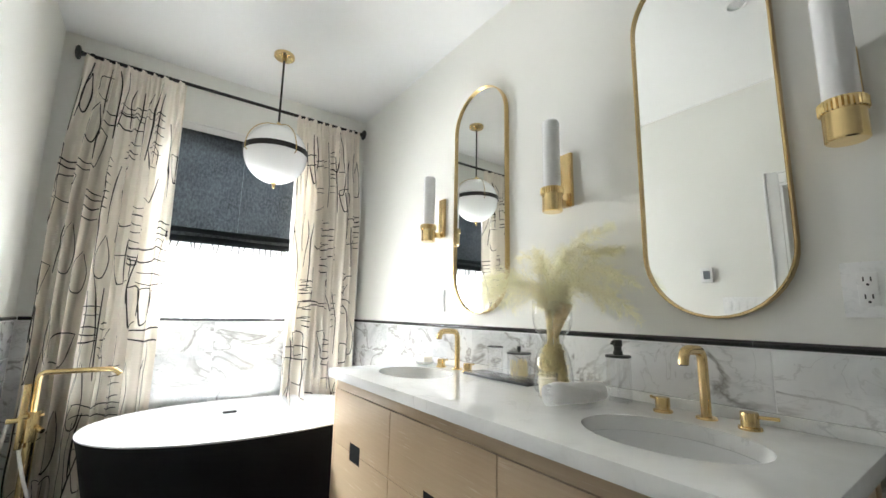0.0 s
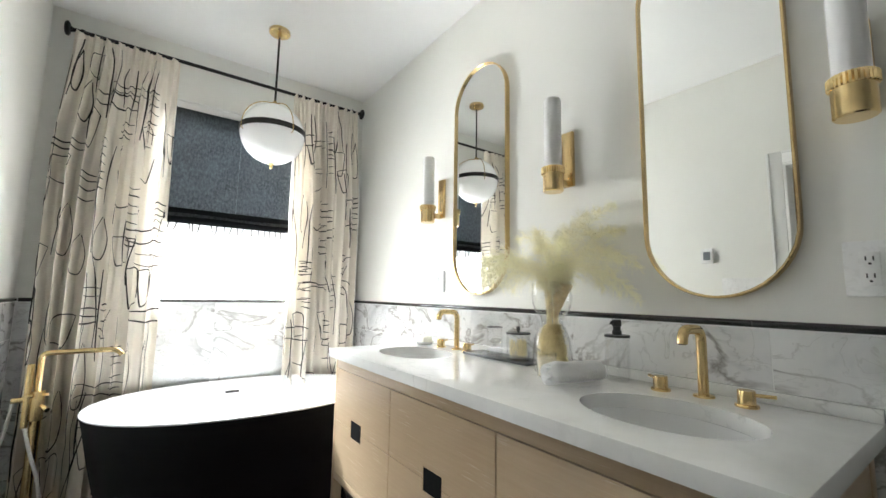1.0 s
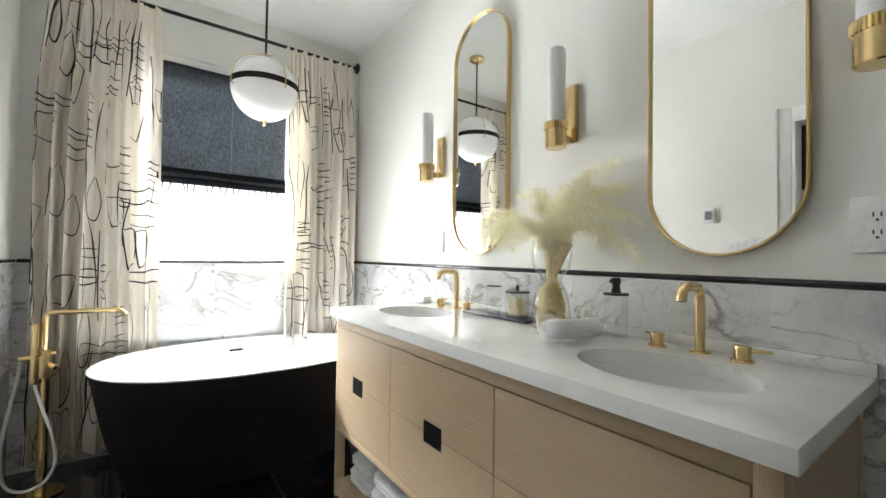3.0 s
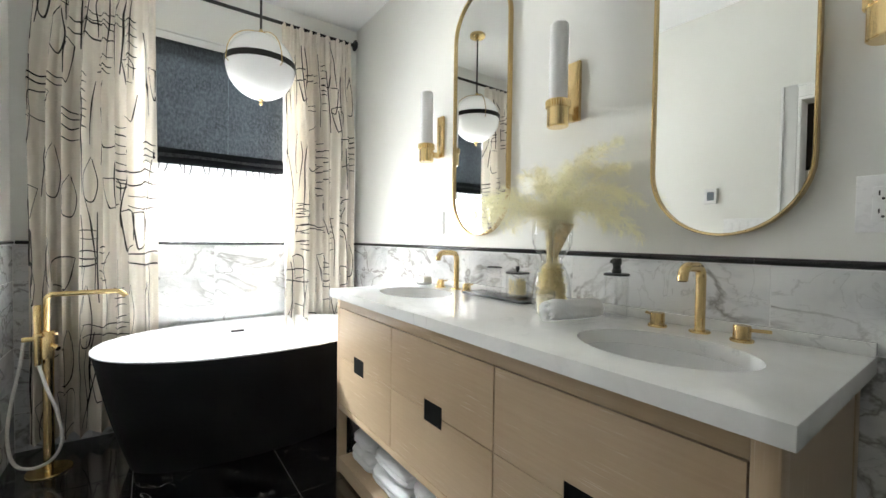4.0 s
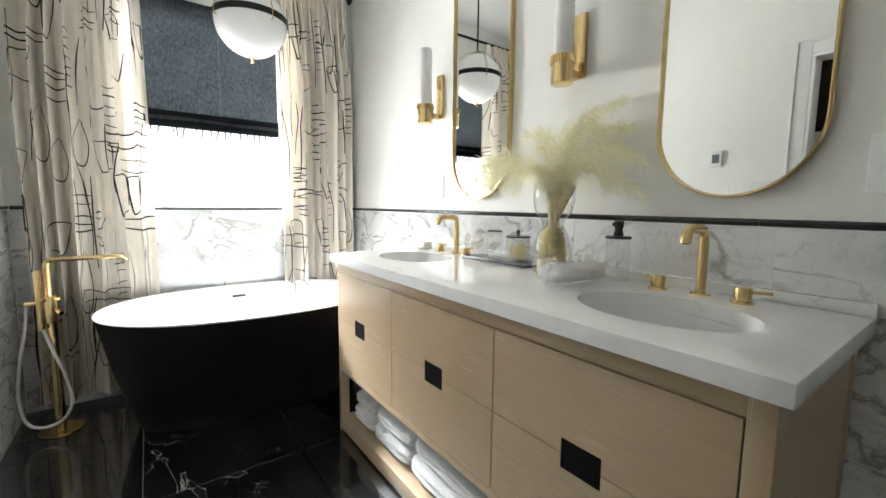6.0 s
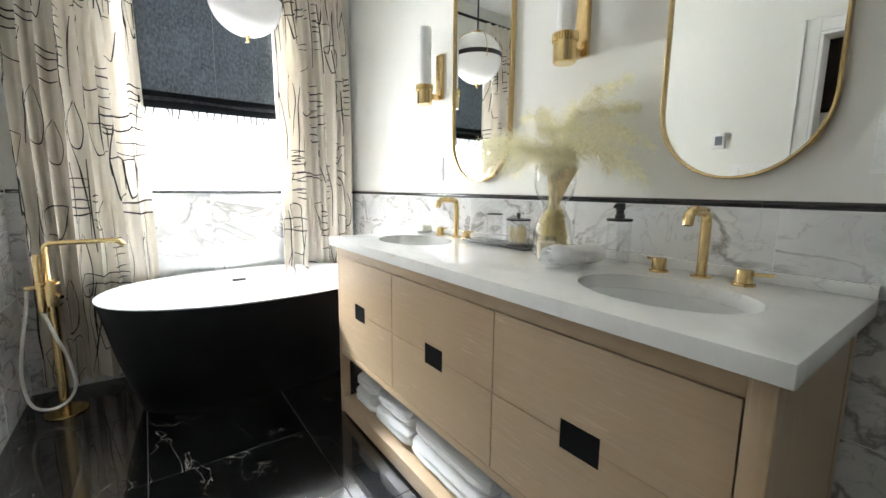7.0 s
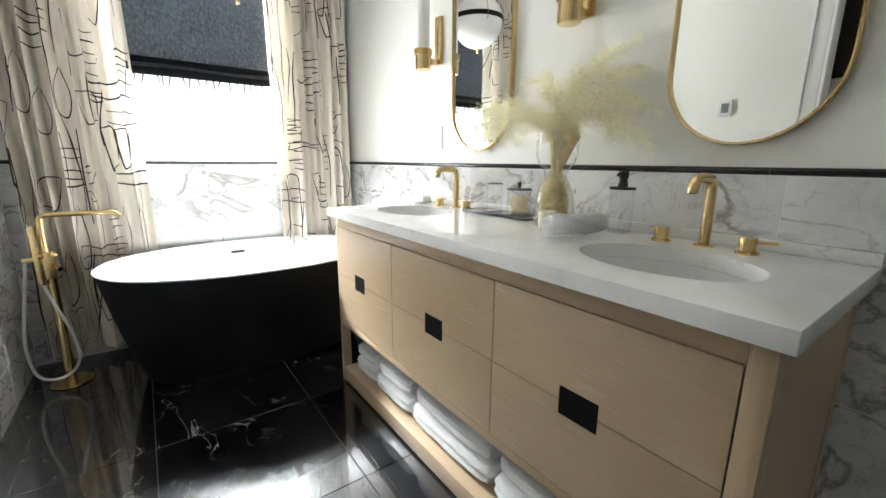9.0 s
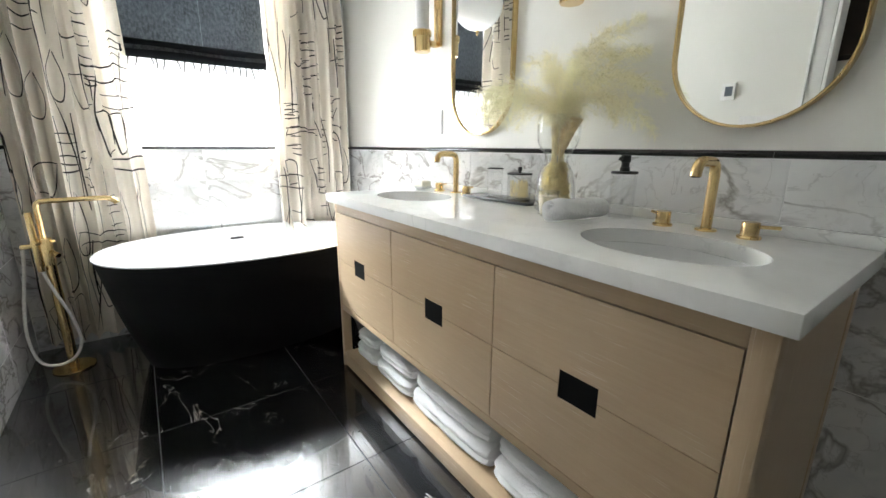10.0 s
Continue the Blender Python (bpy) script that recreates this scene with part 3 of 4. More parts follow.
part("finial", lathe([(0, 0.006), (0.016, 0.004), (0.016, -0.006), (0.008, -0.012), (0.006, -0.018), (0.010, -0.024), (0.008, -0.032), (0, -0.035)], (PX, PY, PZ - PR), 24), BRASS, pend, "brass finial")
for k in range(4):
    a = radians(20 + 90 * k)
    pts = []
    for i in range(15):
        t = radians(4 + 84 * i / 14)
        rr = PR + 0.006 + 0.010 * (i / 14) ** 2
        pts.append((PX + rr * math.sin(t) * math.cos(a), PY + rr * math.sin(t) * math.sin(a), PZ + 0.012 + rr * math.cos(t) * 0.97))
    rr = PR + 0.018
    pts += [(PX + rr * math.cos(a), PY + rr * math.sin(a), PZ - 0.020), (PX + (PR + 0.004) * math.cos(a), PY + (PR + 0.004) * math.sin(a), PZ - 0.030)]
    part("arm", tube(pts, 0.0028, 8), BRASS, pend, "thin brass arm")

# ---- bathtub ----
TX, TY, TA, TB, TZ = -0.873, -0.525, 0.750, 0.486, 0.586
tub = thing("bathtub", (TX, TY, ZF), "freestanding oval bathtub, matt black outside and glossy white inside", "bathtub")


def oval(a, b, z, n, p=2.15):
    out = []
    for i in range(n):
        t = 2 * math.pi * i / n
        c, s = math.cos(t), math.sin(t)
        out.append(Vector((TX + a * math.copysign(abs(c) ** (2 / p), c), TY + b * math.copysign(abs(s) ** (2 / p), s), z)))
    return out


def skin(rings, bottom=True):
    bm = bmesh.new()
    vs = [[bm.verts.new(q) for q in ring] for ring in rings]
    n = len(vs[0])
    for a, b in zip(vs, vs[1:]):
        for i in range(n):
            bm.faces.new((a[i], a[(i + 1) % n], b[(i + 1) % n], b[i]))
    if bottom:
        bm.faces.new(vs[-1])
    return bm


outer, inner = [], []
BA, BB = 0.594, 0.243                      # half sizes of the foot
for i in range(15):
    t = i / 14
    e = t ** 0.85
    bulge = 0.02 * math.sin(math.pi * t)
    outer.append(oval(TA + (BA - TA) * e + bulge, TB + (BB - TB) * e + bulge, TZ - 0.010 - (TZ - 0.010 - ZF) * t, 96))
part("shell", skin(outer), TUB_BLACK, tub, "matt black outer shell")
inner = [oval(TA, TB, TZ - 0.0100, 96), oval(TA + 0.002, TB + 0.002, TZ - 0.004, 96), oval(TA - 0.003, TB - 0.003, TZ, 96), oval(TA - 0.012, TB - 0.012, TZ + 0.001, 96), oval(TA - 0.020, TB - 0.020, TZ - 0.006, 96)]
for i in range(1, 13):
    u = i / 12
    z = TZ - 0.006 - 0.40 * math.sin(u * math.pi / 2)
    t = (TZ - 0.010 - z) / (TZ - 0.010 - ZF)
    e = t ** 0.85
    inset = 0.030 + 0.02 * t + 0.10 * max(0.0, u - 0.75) / 0.25
    inner.append(oval(TA + (BA - TA) * e - inset, TB + (BB - TB) * e - inset, z, 96))
part("basin", skin(inner), TUB_WHITE, tub, "glossy white inner basin")
part("overflow_slot", box(-0.935, -0.855, -0.123, -0.103, 0.512, 0.523, bevel=0.002), BLACK_METAL, tub, "slim metal overflow slot")

# ---- vanity ----
VX, V0, V1, VT = -0.600, -1.159, -2.966, 0.8595    # front, far end, near end, top of the carcass
vanity = thing("vanity_cabinet", (-0.29, (V0 + V1) / 2, ZF), "pale oak double vanity with square cut-out pulls and an open shelf", "cabinet")
part("post", box(VX, VX + 0.045, V0 - 0.024, V0, ZF, VT, bevel=0.0015), OAK_Z, vanity)
part("post", box(VX, VX + 0.045, V1, V1 + 0.041, ZF, VT, bevel=0.0015), OAK_Z, vanity)
part("post", box(-0.055, -0.012, V0 - 0.024, V0, ZF, VT, bevel=0.0015), OAK_Z, vanity)
part("post", box(-0.055, -0.012, V1, V1 + 0.041, ZF, VT, bevel=0.0015), OAK_Z, vanity)
part("side_panel", box(VX + 0.045, -0.055, V0 - 0.022, V0 - 0.002, 0.295, VT), OAK_X, vanity)
part("side_panel", box(VX + 0.045, -0.055, V1 + 0.003, V1 + 0.024, 0.040, VT), OAK_Z, vanity)
part("top_rail", box(VX + 0.0005, VX + 0.024, V1 + 0.041, V0 - 0.024, 0.808, VT - 0.0005, bevel=0.001), OAK_Y, vanity)
part("bottom_rail", box(VX + 0.0005, VX + 0.024, V1 + 0.041, V0 - 0.024, 0.287, 0.317, bevel=0.001), OAK_Y, vanity)
# solid block, its dark colour stands in for the shade inside
part("carcass", box(VX + 0.033, -0.012, V1 + 0.026, V0 - 0.026, 0.295, 0.690), RECESS_SHADE, vanity, "carcass block, coloured dark for its shaded inside", smooth=False)
part("shelf", box(VX + 0.0005, -0.013, V1 + 0.042, V0 - 0.0245, ZF + 0.012, 0.040, bevel=0.002), OAK_Y, vanity)
# sheet behind the fronts, coloured dark as the shade between them
part("gap_backing", box(VX + 0.013, VX + 0.0325, V1 + 0.042, V0 - 0.025, 0.3175, 0.8075), RECESS_SHADE, vanity, "dark sheet for the shade in the drawer gaps", smooth=False)
COLS = ((-1.1855, -1.7275), (-1.7320, -2.3245), (-2.3290, -2.9215))
PULLS = (-1.420, -2.0248, -2.6205)
for (c0, c1), mid in zip(COLS, PULLS):
    h0, h1 = mid + 0.054, mid - 0.054
    zt, zm, zl = 0.8040, 0.5600, 0.3205
    for a, b, hz0, hz1 in ((zm + 0.0015, zt, zm, 0.5995), (zl, zm - 0.0015, 0.5225, zm)):
        bm = bmesh.new()
        # a front with a notch for the pull: two cheeks and the strip above or below the notch
        ys = (c1, h1, h0, c0)
        upper = a > zm
        for k in range(3):
            z0, z1 = a, b
            if k == 1:
                z0, z1 = (hz1, b) if upper else (a, hz0)
            box(VX, VX + 0.0125, ys[k], ys[k + 1], z0, z1, bm=bm)
        bmesh.ops.remove_doubles(bm, verts=bm.verts, dist=1e-5)
        part("drawer_front", bm, OAK_Y, vanity, smooth=False)
    part("pull", box(VX + 0.0015, VX + 0.0125, h1 + 0.0005, h0 - 0.0005, 0.5230, 0.5990), PULL, vanity, "black recessed square pull", smooth=False)

# counter, with two oval openings
CX0, CX1, CY0, CY1, CZ = -0.6366, -0.009, -2.991, -1.147, 0.90
SINKS = ((-0.332, -1.478), (-0.354, -2.660))
SA, SB = 0.211, 0.161                        # half sizes of a basin's opening along y and x
YM = (CY0 + CY1) / 2
counter = thing("countertop", (-0.32, -2.07, 0.860), "polished white quartz countertop with faint grey veins", "countertop")


def slab():
    """The slab, cut into strips round the ovals."""
    bm = bmesh.new()
    n = 64
    top, bot = [], []
    for z, col in ((CZ, top), (CZ - 0.040, bot)):
        halves = ((CY0, YM), (YM, CY1))
        for (cx, cy), (ya, yb) in zip(SINKS[::-1], halves):
            inn, out = [], []
            for i in range(n):
                t = 2 * math.pi * i / n
                dx, dy = math.cos(t), math.sin(t)
                inn.append(bm.verts.new((cx + SB * dx, cy + SA * dy, z)))
                s = min(((CX1 - cx) / dx if dx > 0 else (CX0 - cx) / dx) if abs(dx) > 1e-9 else 1e9, ((yb - cy) / dy if dy > 0 else (ya - cy) / dy) if abs(dy) > 1e-9 else 1e9)
                out.append(bm.verts.new((cx + dx * s, cy + dy * s, z)))
            for q in ((CX0, ya), (CX1, ya), (CX0, yb), (CX1, yb)):
                k = min(range(n), key=lambda i: (out[i].co.x - q[0]) ** 2 + (out[i].co.y - q[1]) ** 2)
                out[k].co.x, out[k].co.y = q
            for i in range(n):
                j = (i + 1) % n
                f = (inn[i], out[i], out[j], inn[j])
                bm.faces.new(f if z == CZ else f[::-1])
            col.append((inn, out, ya, yb))
    for (i1, o1, ya, yb), (i2, o2, _, _) in zip(top, bot):
        for i in range(n):
            j = (i + 1) % n
            bm.faces.new((i1[i], i1[j], i2[j], i2[i]))
            mx, my = (o1[i].co.x + o1[j].co.x) / 2, (o1[i].co.y + o1[j].co.y) / 2
            if abs(my - YM) > 1e-4:
                bm.faces.new((o1[j], o1[i], o2[i], o2[j]))
    bmesh.ops.remove_doubles(bm, verts=bm.verts, dist=1e-5)
    rim = [e for e in bm.edges if all(v.co.z > CZ - 1e-4 for v in e.verts) and (all(abs(v.co.x - CX0) < 1e-4 for v in e.verts) or all(abs(v.co.y - CY0) < 1e-4 for v in e.verts))]
    corner = [e for e in bm.edges if all(abs(v.co.x - CX0) < 1e-4 and abs(v.co.y - CY0) < 1e-4 for v in e.verts)]
    bmesh.ops.bevel(bm, geom=rim + corner, offset=0.003, segments=2, affect="EDGES", profile=0.5)
    return bm


bm = slab()
part("slab", bm, QUARTZ, counter)
part("upstand", box(-0.030, -0.0095, CY0, CY1, CZ + 0.0005, 0.932, bevel=0.0015), QUARTZ, counter, "low white quartz upstand")


def basin(cx, cy, label):
    ob = thing("sink", (cx, cy, 0.71), label, "sink", "undermount sinks")
    bm = bmesh.new()
    rows = [(1.05, 0.8595), (0.985, 0.8595), (0.98, 0.852), (0.97, 0.83), (0.94, 0.79), (0.85, 0.75), (0.68, 0.725), (0.40, 0.714), (0.12, 0.711)]
    vs = [[bm.verts.new((cx + SB * f * math.cos(2 * math.pi * i / 64), cy + SA * f * math.sin(2 * math.pi * i / 64), z)) for i in range(64)] for f, z in rows]
    for a, b in zip(vs, vs[1:]):
        for i in range(64):
            bm.faces.new((a[i], a[(i + 1) % 64], b[(i + 1) % 64], b[i]))
    bm.faces.new(vs[-1])
    part("bowl", bm, PORCELAIN, ob)
    part("drain", lathe([(0, 0.004), (0.018, 0.005), (0.022, 0.002), (0.022, -0.002)], (cx, cy, 0.713), 24), BRASS, ob, "brass drain")
    part("overflow", lathe([(0.006, 0), (0.011, 0.001), (0.012, -0.002)], m=Matrix.Translation((cx - SB * 0.965, cy - 0.02, 0.825)) @ pose(0, 0, 0, 0, 90, 0), seg=16), BRASS, ob, "small overflow ring")
    return ob


for k, (cx, cy) in enumerate(SINKS):
    basin(cx, cy, "white porcelain oval undermount sink beside the vase" if k else "white porcelain oval undermount sink near the window")

# ---- mirrors and wall lamps ----
ZM0, ZM1 = 1.180, 2.434


def pill(cy, w, z0, z1, inset=0.0, n=20):
    """The outline of an upright pill in the plane of the east wall, as (y, z)."""
    r = w / 2 - inset
    out = []
    for k in range(n + 1):
        a = math.pi * k / n
        out.append((cy + r * math.cos(a), z1 - w / 2 + r * math.sin(a)))
    for k in range(n + 1):
        a = math.pi + math.pi * k / n
        out.append((cy + r * math.cos(a), z0 + w / 2 + r * math.sin(a)))
    return out


def wall_mirror(cy, w, label):
    ob = thing("wall_mirror", (-0.002, cy, ZM0), label, "mirror", "pill-shaped mirrors")
    bm = bmesh.new()
    prof = [(-0.002, 0.0), (-0.028, 0.0), (-0.030, 0.002), (-0.030, 0.0055), (-0.028, 0.0075), (-0.014, 0.0075), (-0.014, 0.004), (-0.002, 0.004)]
    rows = [[bm.verts.new((x, y, z)) for y, z in pill(cy, w, ZM0, ZM1, ins)] for x, ins in prof]
    n = len(rows[0])
    for a, b in zip(rows, rows[1:] + rows[:1]):
        for i in range(n):
            bm.faces.new((a[i], a[(i + 1) % n], b[(i + 1) % n], b[i]))
    part("frame", bm, BRASS, ob, "slim brushed brass frame")
    bm = bmesh.new()
    front = [bm.verts.new((-0.018, y, z)) for y, z in pill(cy, w, ZM0, ZM1, 0.0073)]
    back = [bm.verts.new((-0.004, y, z)) for y, z in pill(cy, w, ZM0, ZM1, 0.0073)]
    bm.faces.new(front)
    bm.faces.new(back[::-1])
    for i in range(n):
        bm.faces.new((front[i], front[(i + 1) % n], back[(i + 1) % n], back[i]))
    part("glass", bm, MIRROR, ob, "silvered mirror glass", smooth=False)
    return ob


wall_mirror(-1.575, 0.421, "tall pill-shaped mirror in a slim brass frame, near the window")
wall_mirror(-2.666, 0.418, "tall pill-shaped mirror in a slim brass frame, above the sink")


def sconce():
    """A brass wall lamp at the origin: the wall is the plane x = 0, z = 0 at the cup's foot."""
    ob = thing("wall_sconce", (0, 0, 0), "brass wall sconce with a white glass tube shade, unlit", "wall lamp", "sconces beside the mirrors")
    part("backplate", box(-0.016, -0.001, -0.025, 0.025, 0.035, 0.250, bevel=0.0015), BRASS, ob)
    part("arm", box(-0.070, -0.014, -0.012, 0.012, 0.030, 0.056, bevel=0.003), BRASS, ob)
    part("cup", lathe([(0, 0.0), (0.034, 0.0), (0.0375, 0.003), (0.0375, 0.070), (0.036, 0.072), (0.0, 0.072)], (-0.100, 0, 0), 48), BRASS_POLISHED, ob)
    bm = bmesh.new()
    n = 108
    rows = []
    for z, s in ((0.066, 0.0), (0.068, 1.0), (0.090, 1.0), (0.093, 0.3)):
        rows.append([bm.verts.new((-0.100 + (0.039 + 0.0042 * s * max(0.0, math.sin(27 * 2 * math.pi * i / n)) ** 0.5) * math.cos(2 * math.pi * i / n),
                                   (0.039 + 0.0042 * s * max(0.0, math.sin(27 * 2 * math.pi * i / n)) ** 0.5) * math.sin(2 * math.pi * i / n), z)) for i in range(n)])
    for a, b in zip(rows, rows[1:]):
        for i in range(n):
            bm.faces.new((a[i], a[(i + 1) % n], b[(i + 1) % n], b[i]))
    bm.faces.new(rows[0][::-1])
    bm.faces.new(rows[-1])
    part("fluted_collar", bm, BRASS_POLISHED, ob)
    part("shade", lathe([(0.030, 0.088), (0.0325, 0.09), (0.0325, 0.345), (0.031, 0.355), (0.026, 0.361), (0.022, 0.360), (0.020, 0.353), (0.021, 0.333), (0.029, 0.323), (0.029, 0.10)], (-0.100, 0, 0), 48, close=True), OPAL, ob, "white glass tube shade")
    part("lamp_holder", lathe([(0, 0.345), (0.0215, 0.345), (0.0215, 0.338), (0, 0.338)], (-0.100, 0, 0), 24), HOSE, ob)
    return ob


first = sconce()
grown(first, 1.09)
first.location = (-0.0005, -1.224, 1.594)
copy_thing(first, pose(-0.0005, -2.137, 1.596))
copy_thing(first, pose(-0.0005, -3.006, 1.599))

# ---- taps ----


def tap(at, levers):
    """A basin tap on the counter, pouring to -x; levers gives the way in which each handle's lever points, far one first."""
    ob = thing("basin_tap", (0, 0, 0), "brushed brass widespread basin tap with two lever handles", "faucet", "brass basin taps")
    part("spout", tube(bend([(0, 0, 0.002), (0, 0, 0.160), (-0.095, 0, 0.163), (-0.098, 0, 0.130)], 0.030, 9), 0.0115, 20), BRASS, ob)
    part("base_ring", lathe([(0, 0), (0.023, 0), (0.0235, 0.002), (0.022, 0.005), (0.012, 0.006), (0, 0.006)], seg=32), BRASS, ob)
    part("aerator", lathe([(0.009, 0.0), (0.0085, 0.003), (0, 0.003)], (-0.098, 0, 0.1285), 20), BLACK_METAL, ob)
    for s, (lx, ly) in zip((1, -1), levers):
        h = part("handle", lathe([(0, 0), (0.0225, 0), (0.023, 0.003), (0.022, 0.006), (0.0172, 0.007), (0.0172, 0.034), (0.0164, 0.036), (0, 0.036)], (-0.018, s * 0.093, 0), 32), BRASS, ob)
        part("lever", tube([(-0.018 + lx * 0.012, s * 0.093 + ly * 0.012, 0.027), (-0.018 + lx * 0.052, s * 0.093 + ly * 0.052, 0.028)], 0.0040, 10), BRASS, h)
    grown(ob, 1.187)
    ob.location = at
    return ob


tap((-0.088, -1.490, 0.9), ((0.9, 0.3), (0.9, 0.3)))
tap((-0.094, -2.6465, 0.9), ((0.55, 0.84), (0.25, -0.97)))

# ---- things on the counter ----


def glass_wall(outline, at, wall=0.003, seg=48):
    """A vessel with a wall: the outline up the outside, then down the inside."""
    inside = [(max(r - wall, 0.0), z if i else z + wall * 1.6) for i, (r, z) in enumerate(outline)]
    return lathe([(0, outline[0][1])] + outline + inside[::-1] + [(0, outline[0][1] + wall * 1.6)], at, seg)


VAS = (-0.162, -2.165, 0.9005)
vase = thing("glass_vase", VAS, "clear hourglass-shaped glass vase filled with dried stems", "vase")
outline = [(0.050, 0.0), (0.057, 0.004), (0.061, 0.02), (0.061, 0.045), (0.058, 0.080), (0.052, 0.115), (0.040, 0.142), (0.033, 0.155), (0.0325, 0.165), (0.039, 0.180), (0.052, 0.195), (0.060, 0.215), (0.063, 0.240), (0.062, 0.270), (0.0605, 0.292)]
outline = [(r * 1.19, z * 1.14) for r, z in outline]
part("vessel", glass_wall(outline, VAS, 0.0028), VESSEL, vase)


def frond(bm, stem_bm, path, r, spread, density, droop):
    """A feathery frond: a stem with side shoots that carry fine hairs."""
    pts = smooth_path(path, 10)
    tube(pts, [0.0016 * (1 - 0.7 * i / len(pts)) for i in range(len(pts))], 5, bm=stem_bm)
    n = len(pts)
    for i in range(int(n * 0.12), n):
        t = i / (n - 1)
        d = (pts[min(i + 1, n - 1)] - pts[i - 1]).normalized()
        for _ in range(density):
            side = Vector((r.gauss(0, 1), r.gauss(0, 1), r.gauss(0, 0.7)))
            side = (side - d * side.dot(d)).normalized()
            ln = spread * (0.35 + 0.9 * math.sin(math.pi * min(1, 0.15 + 0.8 * t))) * r.uniform(0.55, 1.1)
            way = (side * 0.85 + d * 0.55).normalized()
            p0 = pts[i] + d * r.uniform(-0.004, 0.004)
            p1 = p0 + way * ln * 0.5
            p2 = p0 + way * ln + Vector((0, 0, -droop * ln))
            nrm = way.cross(Vector((r.gauss(0, 1), r.gauss(0, 1), r.gauss(0, 1)))).normalized()
            w = 0.0006
            a, b, c, e = p0 + nrm * w, p0 - nrm * w, p1 - nrm * w * 0.8, p1 + nrm * w * 0.8
            va, vb, vc, ve, vt = (bm.verts.new(q) for q in (a, b, c, e, p2))
            bm.faces.new((va, vb, vc, ve))
            bm.faces.new((ve, vc, vt))
            for k in range(7):
                s = (k + 0.6) / 7
                q = p0.lerp(p1, s * 2) if s < 0.5 else p1.lerp(p2, s * 2 - 1)
                hd = (way * 0.7 + nrm * r.choice((-1, 1)) + side.cross(d) * r.uniform(-0.6, 0.6)).normalized()
                hl = 0.019 * (1 - 0.5 * s) * r.uniform(0.6, 1.2)
                o = hd.cross(way).normalized() * 0.00055
                bm.faces.new((bm.verts.new(q + o), bm.verts.new(q - o), bm.verts.new(q + hd * hl)))


rng = random.Random(31)
plume = thing("dried_fern_bouquet", VAS, "bleached cream feathery dried fern bouquet in the vase", "dried flowers")
MOUTH = Vector((VAS[0], VAS[1], VAS[2] + 0.330))
WAYS = []                                      # where each frond ends from the vase's mouth, how far it sags, and its fullness
for k in range(11):                            # level, towards the window
    WAYS.append((Vector((rng.uniform(-0.16, -0.02), rng.uniform(0.20, 0.40), rng.uniform(-0.02, 0.10))), 0.45, 1.0))
for k in range(10):                            # up and spreading
    WAYS.append((Vector((rng.uniform(-0.10, 0.10), rng.uniform(-0.14, 0.16), rng.uniform(0.13, 0.21))), 0.20, 0.9))
for k in range(6):                             # tall, towards the wall
    WAYS.append((Vector((rng.uniform(0.06, 0.125), rng.uniform(-0.20, -0.06), rng.uniform(0.14, 0.28))), 0.10, 0.8))
for k in range(9):                             # level and drooping over the near sink
    WAYS.append((Vector((rng.uniform(0.02, 0.125), rng.uniform(-0.31, -0.14), rng.uniform(-0.05, 0.10))), 0.55, 0.8))
for n, (w, sag, full) in enumerate(WAYS):
    bm, sm = bmesh.new(), bmesh.new()
    off = Vector((rng.uniform(-0.034, 0.034), rng.uniform(-0.034, 0.034), 0))
    s = MOUTH + off
    foot = Vector((VAS[0] + off.x * 0.5, VAS[1] + off.y * 0.5, VAS[2] + 0.19))
    mid = s + w * 0.45 + Vector((0, 0, 0.045 * (1 + sag)))
    end = s + w + Vector((0, 0, -0.03 * sag))
    pre = s + w * 0.80 + Vector((0, 0, 0.03 * (1 + sag * 0.6)))
    frond(bm, sm, [foot.lerp(s, 0.7), s, mid, pre, end], rng, 0.070 * full, 4, 0.28)
    sm_me = bpy.data.meshes.new("t")
    sm.to_mesh(sm_me)
    sm.free()
    bm.from_mesh(sm_me)
    bpy.data.meshes.remove(sm_me)
    part("frond", bm, PLUME, plume, smooth=False)
for a, b in ((Vector((-0.035, 0.004, 0.10)), 0.004), (Vector((0.030, -0.012, 0.115)), -0.004)):    # two pale split leaf ribs above the rim
    part("leaf_rib", tube(smooth_path([MOUTH - a * 0.5 + Vector((0, 0, -0.08)), MOUTH + a * 0.3, MOUTH + a * 0.8 + Vector((b, 0, 0)), MOUTH + a * 1.25], 8), [0.0028 - 0.00006 * q for q in range(25)], 8), PLUME, plume)
bm = bmesh.new()
for k in range(22):                           # stems gathered through the waist
    a, rr = rng.uniform(0, 6.28), math.sqrt(rng.random())
    b0, b1, b2 = 0.054 * rr, 0.026 * rr, 0.046 * rr
    a2 = a + rng.uniform(-0.7, 0.7)
    pts = [(VAS[0] + b0 * math.cos(a), VAS[1] + b0 * math.sin(a), VAS[2] + 0.008 + 0.02 * rng.random()), (VAS[0] + b0 * 0.95 * math.cos(a), VAS[1] + b0 * 0.95 * math.sin(a), VAS[2] + 0.095),
           (VAS[0] + b1 * math.cos(a2), VAS[1] + b1 * math.sin(a2), VAS[2] + 0.192), (VAS[0] + b2 * math.cos(a2), VAS[1] + b2 * math.sin(a2), VAS[2] + 0.345)]
    tube(smooth_path(pts, 5), 0.0023, 6, bm=bm)
part("stems", bm, STRAW, plume, "bundled straw-coloured stems", kind="stuff")
bm = bmesh.new()
